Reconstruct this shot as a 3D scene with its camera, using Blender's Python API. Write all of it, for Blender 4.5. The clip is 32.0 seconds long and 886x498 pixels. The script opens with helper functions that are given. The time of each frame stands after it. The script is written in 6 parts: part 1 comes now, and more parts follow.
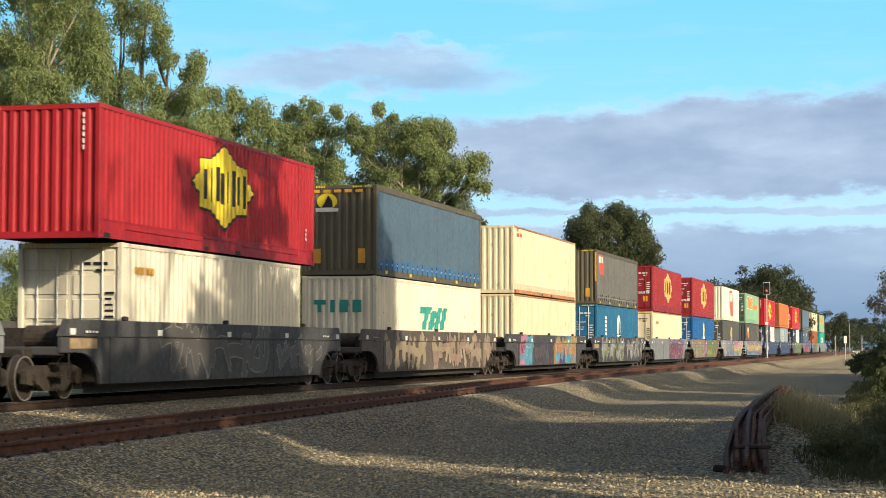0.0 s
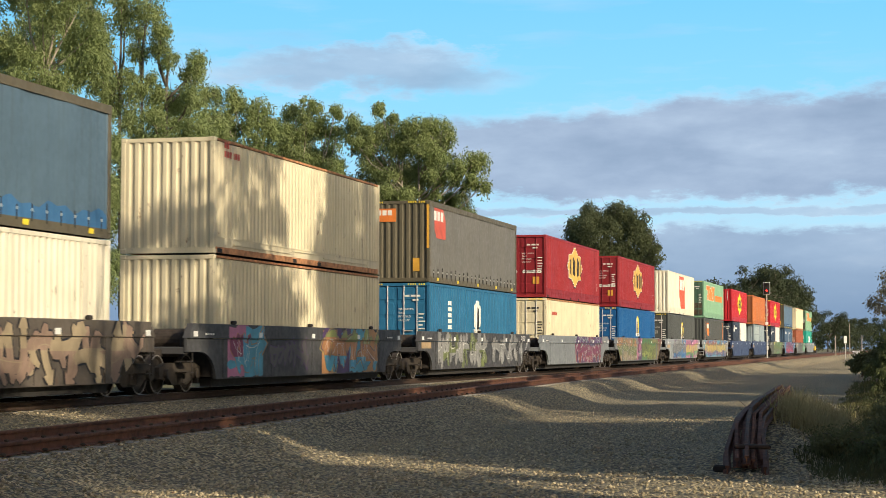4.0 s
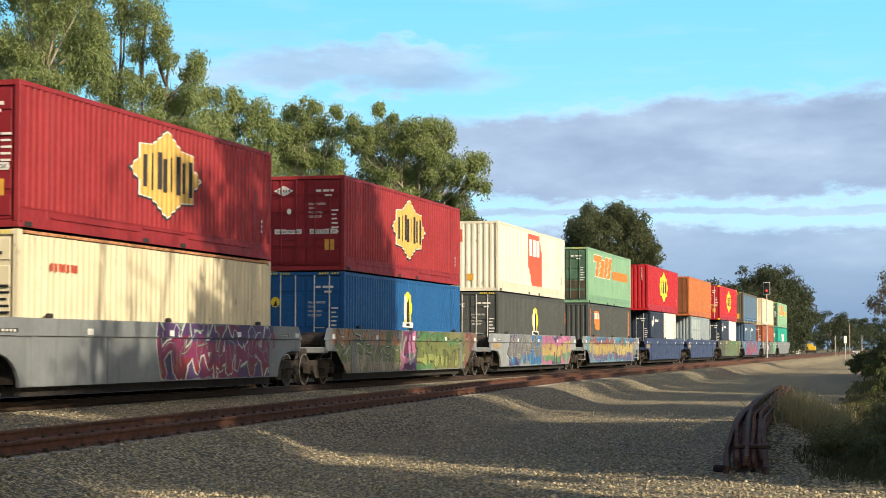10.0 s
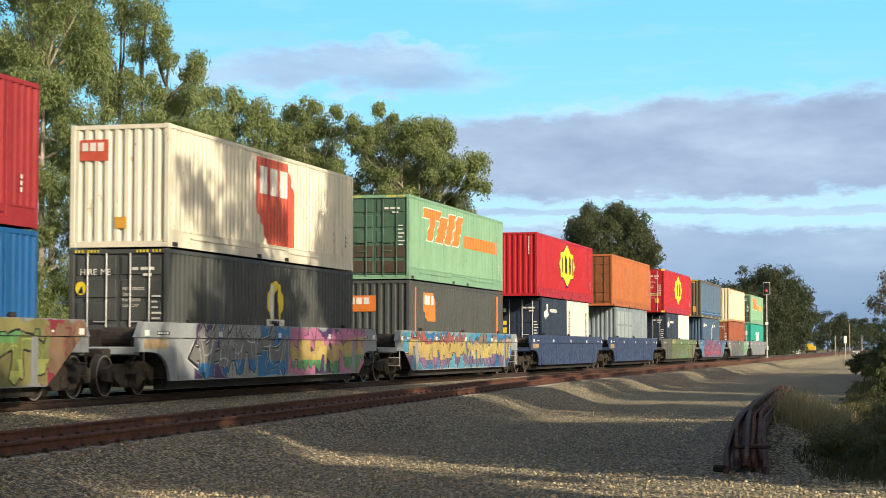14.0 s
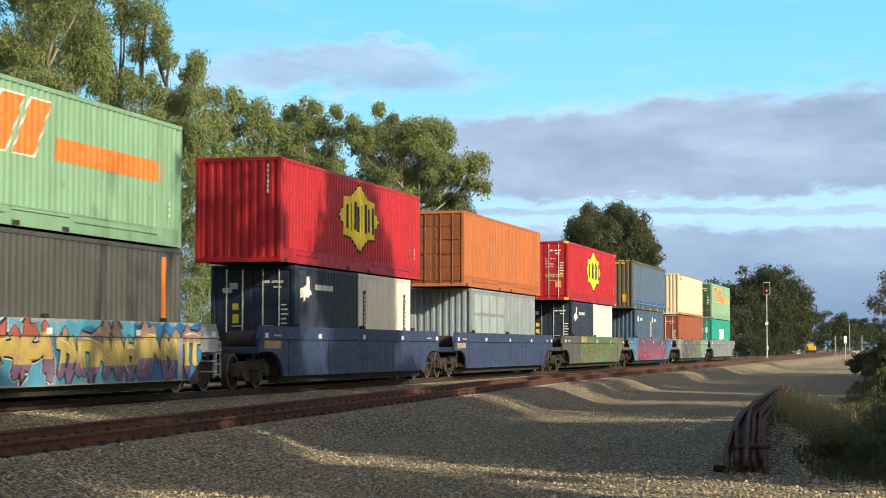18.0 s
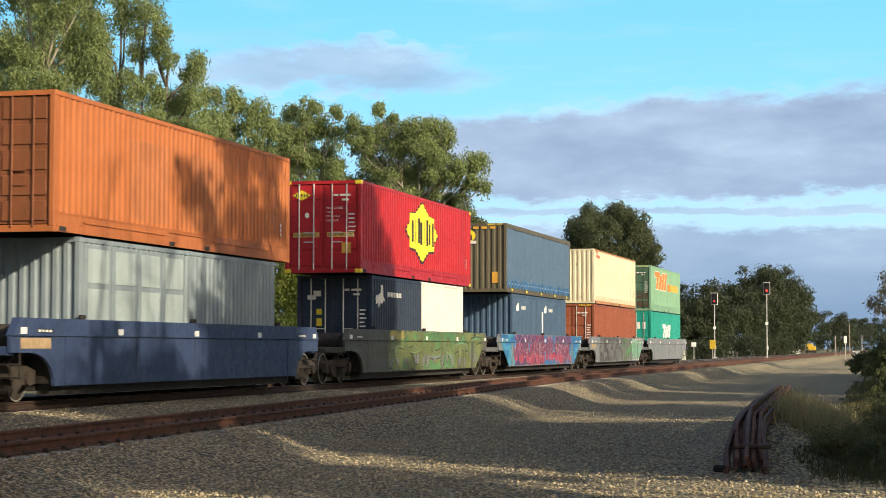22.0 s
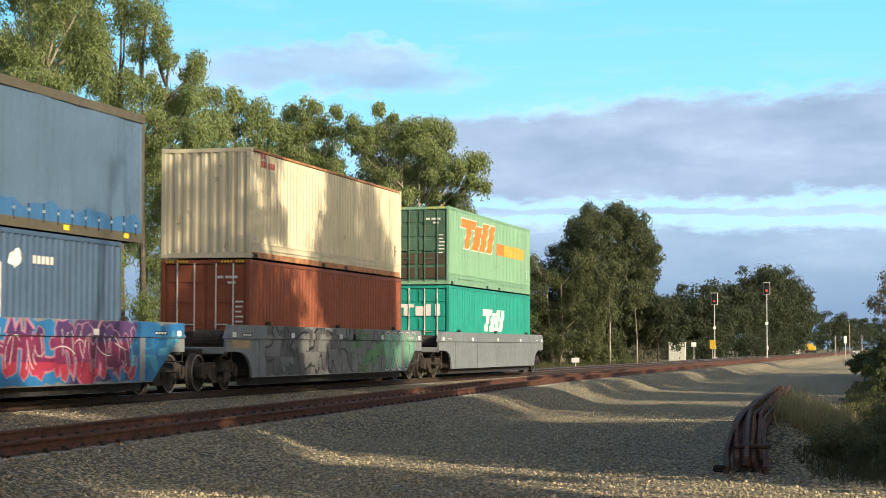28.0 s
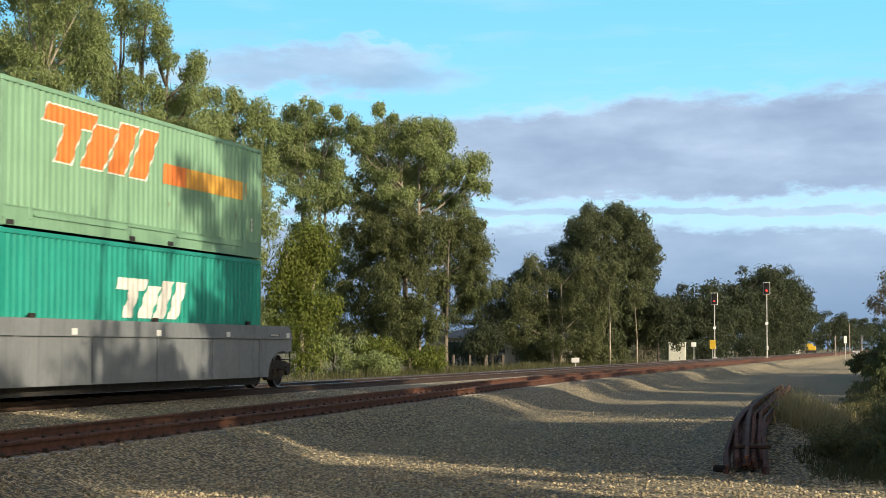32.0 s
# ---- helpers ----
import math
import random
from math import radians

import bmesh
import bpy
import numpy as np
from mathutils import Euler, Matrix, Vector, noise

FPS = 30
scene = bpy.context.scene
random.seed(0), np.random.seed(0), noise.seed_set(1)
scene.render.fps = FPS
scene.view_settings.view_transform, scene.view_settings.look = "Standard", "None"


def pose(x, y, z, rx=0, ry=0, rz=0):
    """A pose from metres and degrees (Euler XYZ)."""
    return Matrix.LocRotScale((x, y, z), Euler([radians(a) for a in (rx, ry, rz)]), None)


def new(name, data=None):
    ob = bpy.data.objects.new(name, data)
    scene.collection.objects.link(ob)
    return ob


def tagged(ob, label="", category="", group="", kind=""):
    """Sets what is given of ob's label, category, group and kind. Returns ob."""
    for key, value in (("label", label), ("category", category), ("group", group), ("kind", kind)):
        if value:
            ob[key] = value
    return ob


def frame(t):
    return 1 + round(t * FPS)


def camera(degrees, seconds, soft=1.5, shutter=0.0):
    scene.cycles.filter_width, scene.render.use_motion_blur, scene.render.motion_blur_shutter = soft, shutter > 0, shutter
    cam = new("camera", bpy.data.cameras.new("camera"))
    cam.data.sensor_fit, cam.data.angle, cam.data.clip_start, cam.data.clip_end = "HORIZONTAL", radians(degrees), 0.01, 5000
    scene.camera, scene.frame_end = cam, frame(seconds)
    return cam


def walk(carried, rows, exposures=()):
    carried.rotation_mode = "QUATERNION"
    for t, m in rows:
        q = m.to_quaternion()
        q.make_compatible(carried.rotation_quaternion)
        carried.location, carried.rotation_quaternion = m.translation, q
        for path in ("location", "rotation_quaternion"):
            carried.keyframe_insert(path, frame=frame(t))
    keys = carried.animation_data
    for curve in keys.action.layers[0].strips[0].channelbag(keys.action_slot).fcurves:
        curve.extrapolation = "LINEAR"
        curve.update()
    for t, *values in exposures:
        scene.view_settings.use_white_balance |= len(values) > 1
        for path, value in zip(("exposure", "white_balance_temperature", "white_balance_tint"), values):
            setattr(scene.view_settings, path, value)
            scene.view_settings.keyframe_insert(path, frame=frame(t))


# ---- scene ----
cam = camera(26.25, 32.0, soft=0.7, shutter=0.3)
EYE = (0.0, 0.0, 1.088)
AIM = Matrix.Rotation(radians(14.33), 4, "Z") @ Matrix.Rotation(radians(92.972), 4, "X") @ Matrix.Rotation(radians(0.07), 4, "Z")
STAND = Matrix.Translation(EYE) @ AIM
walk(cam, [(0.0, STAND), (32.0, STAND)], [(0.0, 0.0), (2.0, -0.15), (6.0, -0.1), (7.5, 0.02), (9.0, 0.08), (12.0, 0.05), (18.0, 0.02), (25.0, 0.04), (28.0, 0.14), (29.5, 0.06), (32.0, 0.02)])

# ---- world, sun, exposure ----
SUN_TO = Vector((0.85, -0.53, 0.0)).normalized()
SUN_EL = radians(24)
world = bpy.data.worlds.new("world")
scene.world = world
world.use_nodes = True
wn = world.node_tree.nodes
sky = wn.new("ShaderNodeTexSky")
sky.sky_type = "NISHITA"
sky.sun_disc = False
sky.sun_elevation = SUN_EL
sky.sun_rotation = math.atan2(SUN_TO.x, SUN_TO.y)
sky.air_density, sky.dust_density, sky.ozone_density = 1.0, 3.0, 1.0
wn["Background"].inputs[1].default_value = 0.12
world.node_tree.links.new(sky.outputs[0], wn["Background"].inputs[0])
sun_data = bpy.data.lights.new("sun", "SUN")
sun_data.energy, sun_data.angle, sun_data.color = 5.0, radians(0.6), (1.0, 0.855, 0.63)
sun = new("sun", sun_data)
sun_dir = Vector((SUN_TO.x * math.cos(SUN_EL), SUN_TO.y * math.cos(SUN_EL), math.sin(SUN_EL)))
sun.matrix_world = Matrix.Translation(sun_dir * 300) @ sun_dir.to_track_quat("Z", "Y").to_matrix().to_4x4()


# ---- materials ----
def nodes_of(name):
    m = bpy.data.materials.new(name)
    m.use_nodes = True
    nt = m.node_tree
    return m, nt, nt.nodes["Principled BSDF"]


def ramp(nt, src, stops):
    r = nt.nodes.new("ShaderNodeValToRGB")
    el = r.color_ramp.elements
    while len(el) < len(stops):
        el.new(0.5)
    for e, (p, c) in zip(el, stops):
        e.position, e.color = p, (c, c, c, 1) if isinstance(c, float) else (*c, 1)
    nt.links.new(src, r.inputs[0])
    return r.outputs[0]


def noise_tex(nt, scale, detail=4.0, stretch=(1, 1, 1), coords="Object", rough=0.55):
    tc, mp, n = nt.nodes.new("ShaderNodeTexCoord"), nt.nodes.new("ShaderNodeMapping"), nt.nodes.new("ShaderNodeTexNoise")
    mp.inputs["Scale"].default_value = stretch
    n.inputs["Scale"].default_value, n.inputs["Detail"].default_value, n.inputs["Roughness"].default_value = scale, detail, rough
    nt.links.new(tc.outputs[coords], mp.inputs[0])
    nt.links.new(mp.outputs[0], n.inputs[0])
    return n.outputs[0]


def mix_col(nt, fac, a, b, mode="MIX"):
    m = nt.nodes.new("ShaderNodeMix")
    m.data_type, m.blend_type = "RGBA", mode
    for slot, v in ((0, fac), (6, a), (7, b)):
        if isinstance(v, (int, float)):
            m.inputs[slot].default_value = v
        elif isinstance(v, tuple):
            m.inputs[slot].default_value = (*v, 1)
        else:
            nt.links.new(v, m.inputs[slot])
    return m.outputs[2]


def bump(nt, bsdf, height, strength, dist=0.01):
    b = nt.nodes.new("ShaderNodeBump")
    b.inputs["Strength"].default_value, b.inputs["Distance"].default_value = strength, dist
    nt.links.new(height, b.inputs["Height"])
    nt.links.new(b.outputs[0], bsdf.inputs["Normal"])


def shade(c, k):
    return tuple(min(1.0, v * k) for v in c)


PAINTS = {}


def paint(name, col, rough=0.45, fade=0.25, rust=0.5, metal=0.0):
    """Weathered paint: sun-faded blotches, vertical dirt runs, rust specks."""
    if name in PAINTS:
        return PAINTS[name]
    m, nt, p = nodes_of(name)
    blotch = ramp(nt, noise_tex(nt, 0.9, 5), [(0.3, 0.0), (0.75, 1.0)])
    c = mix_col(nt, blotch, shade(col, 1 - fade * 0.6), tuple(min(1, v * (1 + fade * 0.35) + 0.02 * fade) for v in col))
    runs = ramp(nt, noise_tex(nt, 1.0, 6, (5, 5, 0.22)), [(0.52, 0.0), (0.78, 0.55)])
    c = mix_col(nt, runs, c, shade(tuple(v * 0.6 + 0.02 for v in col), 0.75))
    if rust:
        spots = ramp(nt, noise_tex(nt, 3.5, 8, (1, 1, 0.45), rough=0.7), [(0.665 - 0.055 * min(rust, 1.5), 0.0), (0.735 - 0.04 * min(rust, 1.5), 0.85)])
        c = mix_col(nt, spots, c, (0.13, 0.055, 0.025))
    nt.links.new(c, p.inputs["Base Color"])
    p.inputs["Metallic"].default_value = metal
    p.inputs["Specular IOR Level"].default_value = 0.3
    nt.links.new(ramp(nt, noise_tex(nt, 6, 4), [(0.3, max(0.05, rough - 0.12)), (0.7, min(1.0, rough + 0.2))]), p.inputs["Roughness"])
    bump(nt, p, noise_tex(nt, 25, 3), 0.08, 0.004)
    PAINTS[name] = m
    return m


def plain(name, col, rough=0.5, metal=0.0, var=0.25, scale=8.0, bmp=0.15):
    if name in PAINTS:
        return PAINTS[name]
    m, nt, p = nodes_of(name)
    f = ramp(nt, noise_tex(nt, scale, 6), [(0.3, 0.0), (0.7, 1.0)])
    nt.links.new(mix_col(nt, f, shade(col, 1 - var), shade(col, 1 + var)), p.inputs["Base Color"])
    p.inputs["Roughness"].default_value, p.inputs["Metallic"].default_value = rough, metal
    bump(nt, p, noise_tex(nt, scale * 4, 4), bmp, 0.01)
    PAINTS[name] = m
    return m


def glow(name, col, strength):
    m, nt, p = nodes_of(name)
    p.inputs["Base Color"].default_value = (*col, 1)
    p.inputs["Emission Color"].default_value = (*col, 1)
    p.inputs["Emission Strength"].default_value = strength
    return m


def leaf_material(name, dark, light):
    m, nt, p = nodes_of(name)
    g = nt.nodes.new("ShaderNodeNewGeometry")
    n = ramp(nt, noise_tex(nt, 0.35, 3), [(0.35, 0.0), (0.65, 1.0)])
    c = mix_col(nt, ramp(nt, g.outputs["Random Per Island"], [(0.0, 0.15), (1.0, 0.85)]), dark, light)
    c = mix_col(nt, n, c, shade(light, 0.8))
    nt.links.new(c, p.inputs["Base Color"])
    p.inputs["Roughness"].default_value = 0.65
    p.inputs["Specular IOR Level"].default_value = 0.15
    tr, add = nt.nodes.new("ShaderNodeBsdfTranslucent"), nt.nodes.new("ShaderNodeMixShader")
    nt.links.new(c, tr.inputs[0])
    add.inputs[0].default_value = 0.45
    nt.links.new(p.outputs[0], add.inputs[1])
    nt.links.new(tr.outputs[0], add.inputs[2])
    nt.links.new(add.outputs[0], nt.nodes["Material Output"].inputs[0])
    return m


def gravel_material():
    m, nt, p = nodes_of("gravel")
    tc = nt.nodes.new("ShaderNodeTexCoord")

    def vor(scale):
        v = nt.nodes.new("ShaderNodeTexVoronoi")
        v.inputs["Scale"].default_value = scale
        nt.links.new(tc.outputs["Object"], v.inputs["Vector"])
        return v
    v1, v2 = vor(15.0), vor(31.0)
    stone = ramp(nt, v1.outputs["Color"], [(0.1, (0.32, 0.26, 0.148)), (0.5, (0.60, 0.49, 0.278)), (0.9, (0.90, 0.76, 0.46))])
    fine = ramp(nt, v2.outputs["Color"], [(0.1, (0.37, 0.30, 0.175)), (0.9, (0.75, 0.62, 0.365))])
    c = mix_col(nt, 0.4, stone, fine)
    big = ramp(nt, noise_tex(nt, 0.35, 5), [(0.35, 0.0), (0.7, 1.0)])
    c = mix_col(nt, big, c, (0.44, 0.365, 0.225))
    # shade in the crevices between stones, painted as near-black cell borders
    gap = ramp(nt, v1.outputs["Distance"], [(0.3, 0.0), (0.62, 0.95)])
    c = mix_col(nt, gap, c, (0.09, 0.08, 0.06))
    nt.links.new(c, p.inputs["Base Color"])
    p.inputs["Roughness"].default_value = 0.9
    b = nt.nodes.new("ShaderNodeMath")
    b.operation = "MULTIPLY"
    b.inputs[1].default_value = -1.0
    nt.links.new(v1.outputs["Distance"], b.inputs[0])
    bump(nt, p, b.outputs[0], 0.9, 0.05)
    return m


def grassy_material():
    m, nt, p = nodes_of("dry_grass_earth")
    a = ramp(nt, noise_tex(nt, 0.5, 6), [(0.35, (0.10, 0.11, 0.045)), (0.55, (0.17, 0.15, 0.075)), (0.7, (0.24, 0.20, 0.12))])
    b = ramp(nt, noise_tex(nt, 12, 5), [(0.3, (0.07, 0.08, 0.03)), (0.7, (0.22, 0.19, 0.10))])
    nt.links.new(mix_col(nt, 0.5, a, b), p.inputs["Base Color"])
    p.inputs["Roughness"].default_value = 0.95
    bump(nt, p, noise_tex(nt, 30, 5), 0.6, 0.05)
    return m


GRAVEL = gravel_material()
GRASSY = grassy_material()
RUSTY = plain("rail_rust", (0.125, 0.053, 0.03), 0.75, 0.2, 0.45, 6.0, 0.3)
RAILTOP = plain("rail_polished", (0.42, 0.40, 0.40), 0.28, 0.9, 0.1, 20.0, 0.05)
OLDRUST = plain("old_rail_rust", (0.17, 0.08, 0.055), 0.95, 0.0, 0.5, 5.0, 0.3)
DARKRAIL = plain("rail_brown", (0.06, 0.038, 0.028), 0.7, 0.2, 0.35, 6.0, 0.3)
IRON = plain("bogie_iron", (0.034, 0.028, 0.024), 0.75, 0.2, 0.5, 9.0, 0.4)
IRON_LIGHT = plain("bogie_dusty_iron", (0.05, 0.04, 0.031), 0.8, 0.1, 0.4, 9.0, 0.4)
WHEELSTEEL = plain("wheel_steel", (0.038, 0.031, 0.026), 0.7, 0.1, 0.3, 9.0, 0.2)
TREAD = plain("wheel_tread", (0.30, 0.285, 0.27), 0.4, 0.4, 0.1, 9.0, 0.05)
UNDER = plain("under_frame_black", (0.03, 0.028, 0.027), 0.8, 0.0, 0.4, 5.0, 0.3)
REFLECT = plain("reflector_white", (0.85, 0.85, 0.82), 0.3, 0.0, 0.05, 20.0, 0.0)
GALV = plain("galvanised_bar", (0.62, 0.62, 0.60), 0.4, 0.5, 0.15, 12.0, 0.1)
BARK = plain("pale_bark", (0.36, 0.31, 0.25), 0.85, 0.0, 0.4, 3.0, 0.5)
BARK_DARK = plain("grey_bark", (0.16, 0.135, 0.11), 0.9, 0.0, 0.4, 3.0, 0.6)
LEAF_OLIVE = leaf_material("leaf_olive", (0.185, 0.24, 0.098), (0.345, 0.41, 0.175))
LEAF_GREY = leaf_material("leaf_grey_brown", (0.13, 0.125, 0.085), (0.24, 0.22, 0.15))
# darker olive leaf, with the shade below and behind other crowns put into it
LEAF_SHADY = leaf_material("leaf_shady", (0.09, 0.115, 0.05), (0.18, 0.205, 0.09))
LEAF_DARK = leaf_material("leaf_dark", (0.058, 0.075, 0.045), (0.092, 0.112, 0.062))
LEAF_MID = leaf_material("leaf_mid", (0.11, 0.13, 0.06), (0.18, 0.20, 0.095))
LEAF_DEEP = leaf_material("leaf_deep", (0.08, 0.10, 0.052), (0.14, 0.165, 0.085))
LEAF_WEED = leaf_material("leaf_weed", (0.15, 0.16, 0.07), (0.26, 0.25, 0.12))
LEAF_LIME = leaf_material("leaf_lime", (0.09, 0.13, 0.025), (0.22, 0.26, 0.06))


# ---- mesh helpers ----
class Soup:
    """Collects faces for one mesh."""

    def __init__(self):
        self.v, self.f = [], []

    def add(self, verts, faces):
        o = len(self.v)
        self.v.extend(verts)
        self.f.extend([tuple(i + o for i in f) for f in faces])
        return self

    def box(self, x0, x1, y0, y1, z0, z1, bev=0.0):
        if bev <= 0:
            vs = [(x, y, z) for x in (x0, x1) for y in (y0, y1) for z in (z0, z1)]
            return self.add(vs, [(0, 1, 3, 2), (4, 6, 7, 5), (0, 4, 5, 1), (2, 3, 7, 6), (0, 2, 6, 4), (1, 5, 7, 3)])
        b = min(bev, (x1 - x0) / 3, (y1 - y0) / 3, (z1 - z0) / 3)
        ring = [(x0 + b, y0), (x1 - b, y0), (x1, y0 + b), (x1, y1 - b), (x1 - b, y1), (x0 + b, y1), (x0, y1 - b), (x0, y0 + b)]
        cx, cy = (x0 + x1) / 2, (y0 + y1) / 2
        vs = []
        for z, k in ((z0, b), (z0 + b, 0), (z1 - b, 0), (z1, b)):
            vs += [(x - math.copysign(k, x - cx), y - math.copysign(k, y - cy), z) for x, y in ring]
        fs = [tuple(range(7, -1, -1)), tuple(range(24, 32))]
        for lay in range(3):
            for i in range(8):
                j = (i + 1) % 8
                fs.append((lay * 8 + i, lay * 8 + j, lay * 8 + 8 + j, lay * 8 + 8 + i))
        return self.add(vs, fs)

    def tube(self, a, b, ra, rb=None, n=10, caps=True):
        a, b = Vector(a), Vector(b)
        rb = ra if rb is None else rb
        d = (b - a).normalized()
        u = d.orthogonal().normalized()
        w = d.cross(u)
        vs = []
        for c, r in ((a, ra), (b, rb)):
            vs += [tuple(c + r * (math.cos(2 * math.pi * i / n) * u + math.sin(2 * math.pi * i / n) * w)) for i in range(n)]
        fs = [(i, (i + 1) % n, n + (i + 1) % n, n + i) for i in range(n)]
        if caps:
            fs += [tuple(range(n - 1, -1, -1)), tuple(range(n, 2 * n))]
        return self.add(vs, fs)

    def prism(self, outline, x0, x1):
        """outline of (y, z) points, extruded along x."""
        n = len(outline)
        vs = [(x0, y, z) for y, z in outline] + [(x1, y, z) for y, z in outline]
        fs = [tuple(range(n)), tuple(range(2 * n - 1, n - 1, -1))] + [(i, n + i, n + (i + 1) % n, (i + 1) % n) for i in range(n)]
        return self.add(vs, fs)

    def sweep(self, section, path):
        """section of (side, up) points swept along a list of (point, side vector)."""
        n, vs, fs = len(section), [], []
        for p, s in path:
            vs += [(p[0] + s[0] * a, p[1] + s[1] * a, p[2] + b) for a, b in section]
        for k in range(len(path) - 1):
            for i in range(n):
                j = (i + 1) % n
                fs.append((k * n + i, k * n + j, (k + 1) * n + j, (k + 1) * n + i))
        fs += [tuple(range(n - 1, -1, -1)), tuple(range((len(path) - 1) * n, len(path) * n))]
        return self.add(vs, fs)

    def mesh(self, name, material, smooth=False, weld=False):
        me = bpy.data.meshes.new(name)
        me.from_pydata([tuple(v) for v in self.v], [], self.f)
        me.materials.append(material)
        bm = bmesh.new()
        bm.from_mesh(me)
        if weld:
            bmesh.ops.remove_doubles(bm, verts=bm.verts, dist=0.0002)
        bmesh.ops.recalc_face_normals(bm, faces=bm.faces)
        bm.to_mesh(me)
        bm.free()
        if smooth:
            me.polygons.foreach_set("use_smooth", [True] * len(me.polygons))
        me.update()
        return me


def part(name, soup, material, parent=None, label="", smooth=False):
    me = soup if isinstance(soup, bpy.types.Mesh) else soup.mesh(name, material, smooth)
    ob = new(name, me)
    if parent:
        ob.parent = parent
    return tagged(ob, label)


def thing(name, label, category, group="", kind=""):
    return tagged(new(name), label, category, group, kind)


def quads(name, verts, material):
    """A mesh of loose quads from an (n, 4, 3) array."""
    n = len(verts)
    me = bpy.data.meshes.new(name)
    me.vertices.add(n * 4)
    me.vertices.foreach_set("co", np.asarray(verts, np.float32).ravel())
    me.loops.add(n * 4)
    me.loops.foreach_set("vertex_index", np.arange(n * 4, dtype=np.int32))
    me.polygons.add(n)
    me.polygons.foreach_set("loop_start", np.arange(0, n * 4, 4, dtype=np.int32))
    me.materials.append(material)
    me.update(calc_edges=True)
    return me


# ---- ground ----
TRACK_X = -18.35
GAUGE = 0.7525


def grade(y):
    """The line climbs slightly in the distance."""
    return 0.0009 * max(0.0, y - 90.0)


def siding_x(y):
    return -14.85 + 2.5 * math.exp(-(y - 22) / 48.0)


def siding_z(y):
    k = min(1.0, max(0.0, (y - 25) / 50.0))
    return -0.15 + 0.15 * k * k * (3 - 2 * k) + grade(y)


def smooth01(a, b, v):
    k = min(1.0, max(0.0, (v - a) / (b - a)))
    return k * k * (3 - 2 * k)


def ground_z(x, y):
    """Height of the ground: two ballast beds, the shoulder, the access way and a low bank of dumped gravel."""
    sx, sz = siding_x(max(y, 0.0)), siding_z(y)
    bed = -0.2 + grade(y) + (sz - grade(y)) * smooth01(TRACK_X + 1.0, sx - 0.5, x)
    wob = 0.16 * noise.noise(Vector((x * 0.16, y * 0.11, 1.3))) + 0.05 * noise.noise(Vector((x * 0.7, y * 0.5, 5.1)))
    flat = -0.7 + 0.35 * wob + 1.4 * grade(y)
    edge = sx + 1.35 + 0.8 * noise.noise(Vector((0.0, y * 0.16, 8.0)))
    k = smooth01(edge, edge + 1.9 + 0.9 * noise.noise(Vector((3.0, y * 0.13, 2.0))), x)
    z = bed * (1 - k) + flat * k
    z += 0.02 * noise.noise(Vector((x * 2.2, y * 2.2, 0.0)))
    k = 1.0 - smooth01(TRACK_X - 0.9, TRACK_X + 0.4, x)
    z += 0.1 * k
    k = 1.0 - smooth01(TRACK_X - 5.0, TRACK_X - 3.2, x)
    z = z * (1 - k) + (-0.45 + 0.4 * wob + grade(y)) * k
    # gravel heap under the old rails
    dx, dy = (x + 2.55 + 0.035 * (y - 30)) / 0.95, (y - 38.0) / 8.5
    z += 0.56 * math.exp(-(dx * dx * 1.1 + dy ** 4))
    return z


def axis_steps(lo, hi, fine_lo, fine_hi, step, grow=1.18):
    vals = list(np.arange(fine_lo, fine_hi + 1e-6, step))
    s, v = step, fine_hi
    while v < hi:
        s *= grow
        v += s
        vals.append(min(v, hi))
    s, v = step, fine_lo
    low = []
    while v > lo:
        s *= grow
        v -= s
        low.append(max(v, lo))
    return low[::-1] + vals


def build_ground():
    xs = axis_steps(-3000, 3000, -24, 3, 0.3)
    ys = axis_steps(-3000, 4000, 16, 110, 0.45)
    far = lambda x, y: ground_z(x, y) if abs(x) < 60 and -40 < y < 900 else -0.5 + (0.6 if y > 600 else 0.0)
    verts = [(x, y, far(x, y)) for y in ys for x in xs]
    n = len(xs)
    faces = [(j * n + i, j * n + i + 1, (j + 1) * n + i + 1, (j + 1) * n + i) for j in range(len(ys) - 1) for i in range(n - 1)]
    me = bpy.data.meshes.new("ground")
    me.from_pydata(verts, [], faces)
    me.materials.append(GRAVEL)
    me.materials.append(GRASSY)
    # oil-dark bed, widened past the far rail with the train's shade in its colour
    me.materials.append(plain("oily_shaded_ballast", (0.085, 0.07, 0.052), 0.9, 0, 0.45, 9.0, 0.6))
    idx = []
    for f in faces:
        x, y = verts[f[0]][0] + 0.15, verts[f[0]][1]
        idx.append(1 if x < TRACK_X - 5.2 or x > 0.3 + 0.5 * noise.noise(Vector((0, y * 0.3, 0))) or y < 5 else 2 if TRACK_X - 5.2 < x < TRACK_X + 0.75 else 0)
    me.polygons.foreach_set("material_index", idx)
    me.polygons.foreach_set("use_smooth", [True] * len(faces))
    me.update()
    tagged(new("ground", me), "grey crushed gravel and dry grass beside the railway", "ground", kind="structure")


build_ground()

RAIL_SEC = [(-0.07, 0), (0.07, 0), (0.07, 0.012), (0.012, 0.03), (0.012, 0.12), (0.036, 0.13), (0.036, 0.165), (0.028, 0.172),
            (-0.028, 0.172), (-0.036, 0.165), (-0.036, 0.13), (-0.012, 0.12), (-0.012, 0.03), (-0.07, 0.012)]


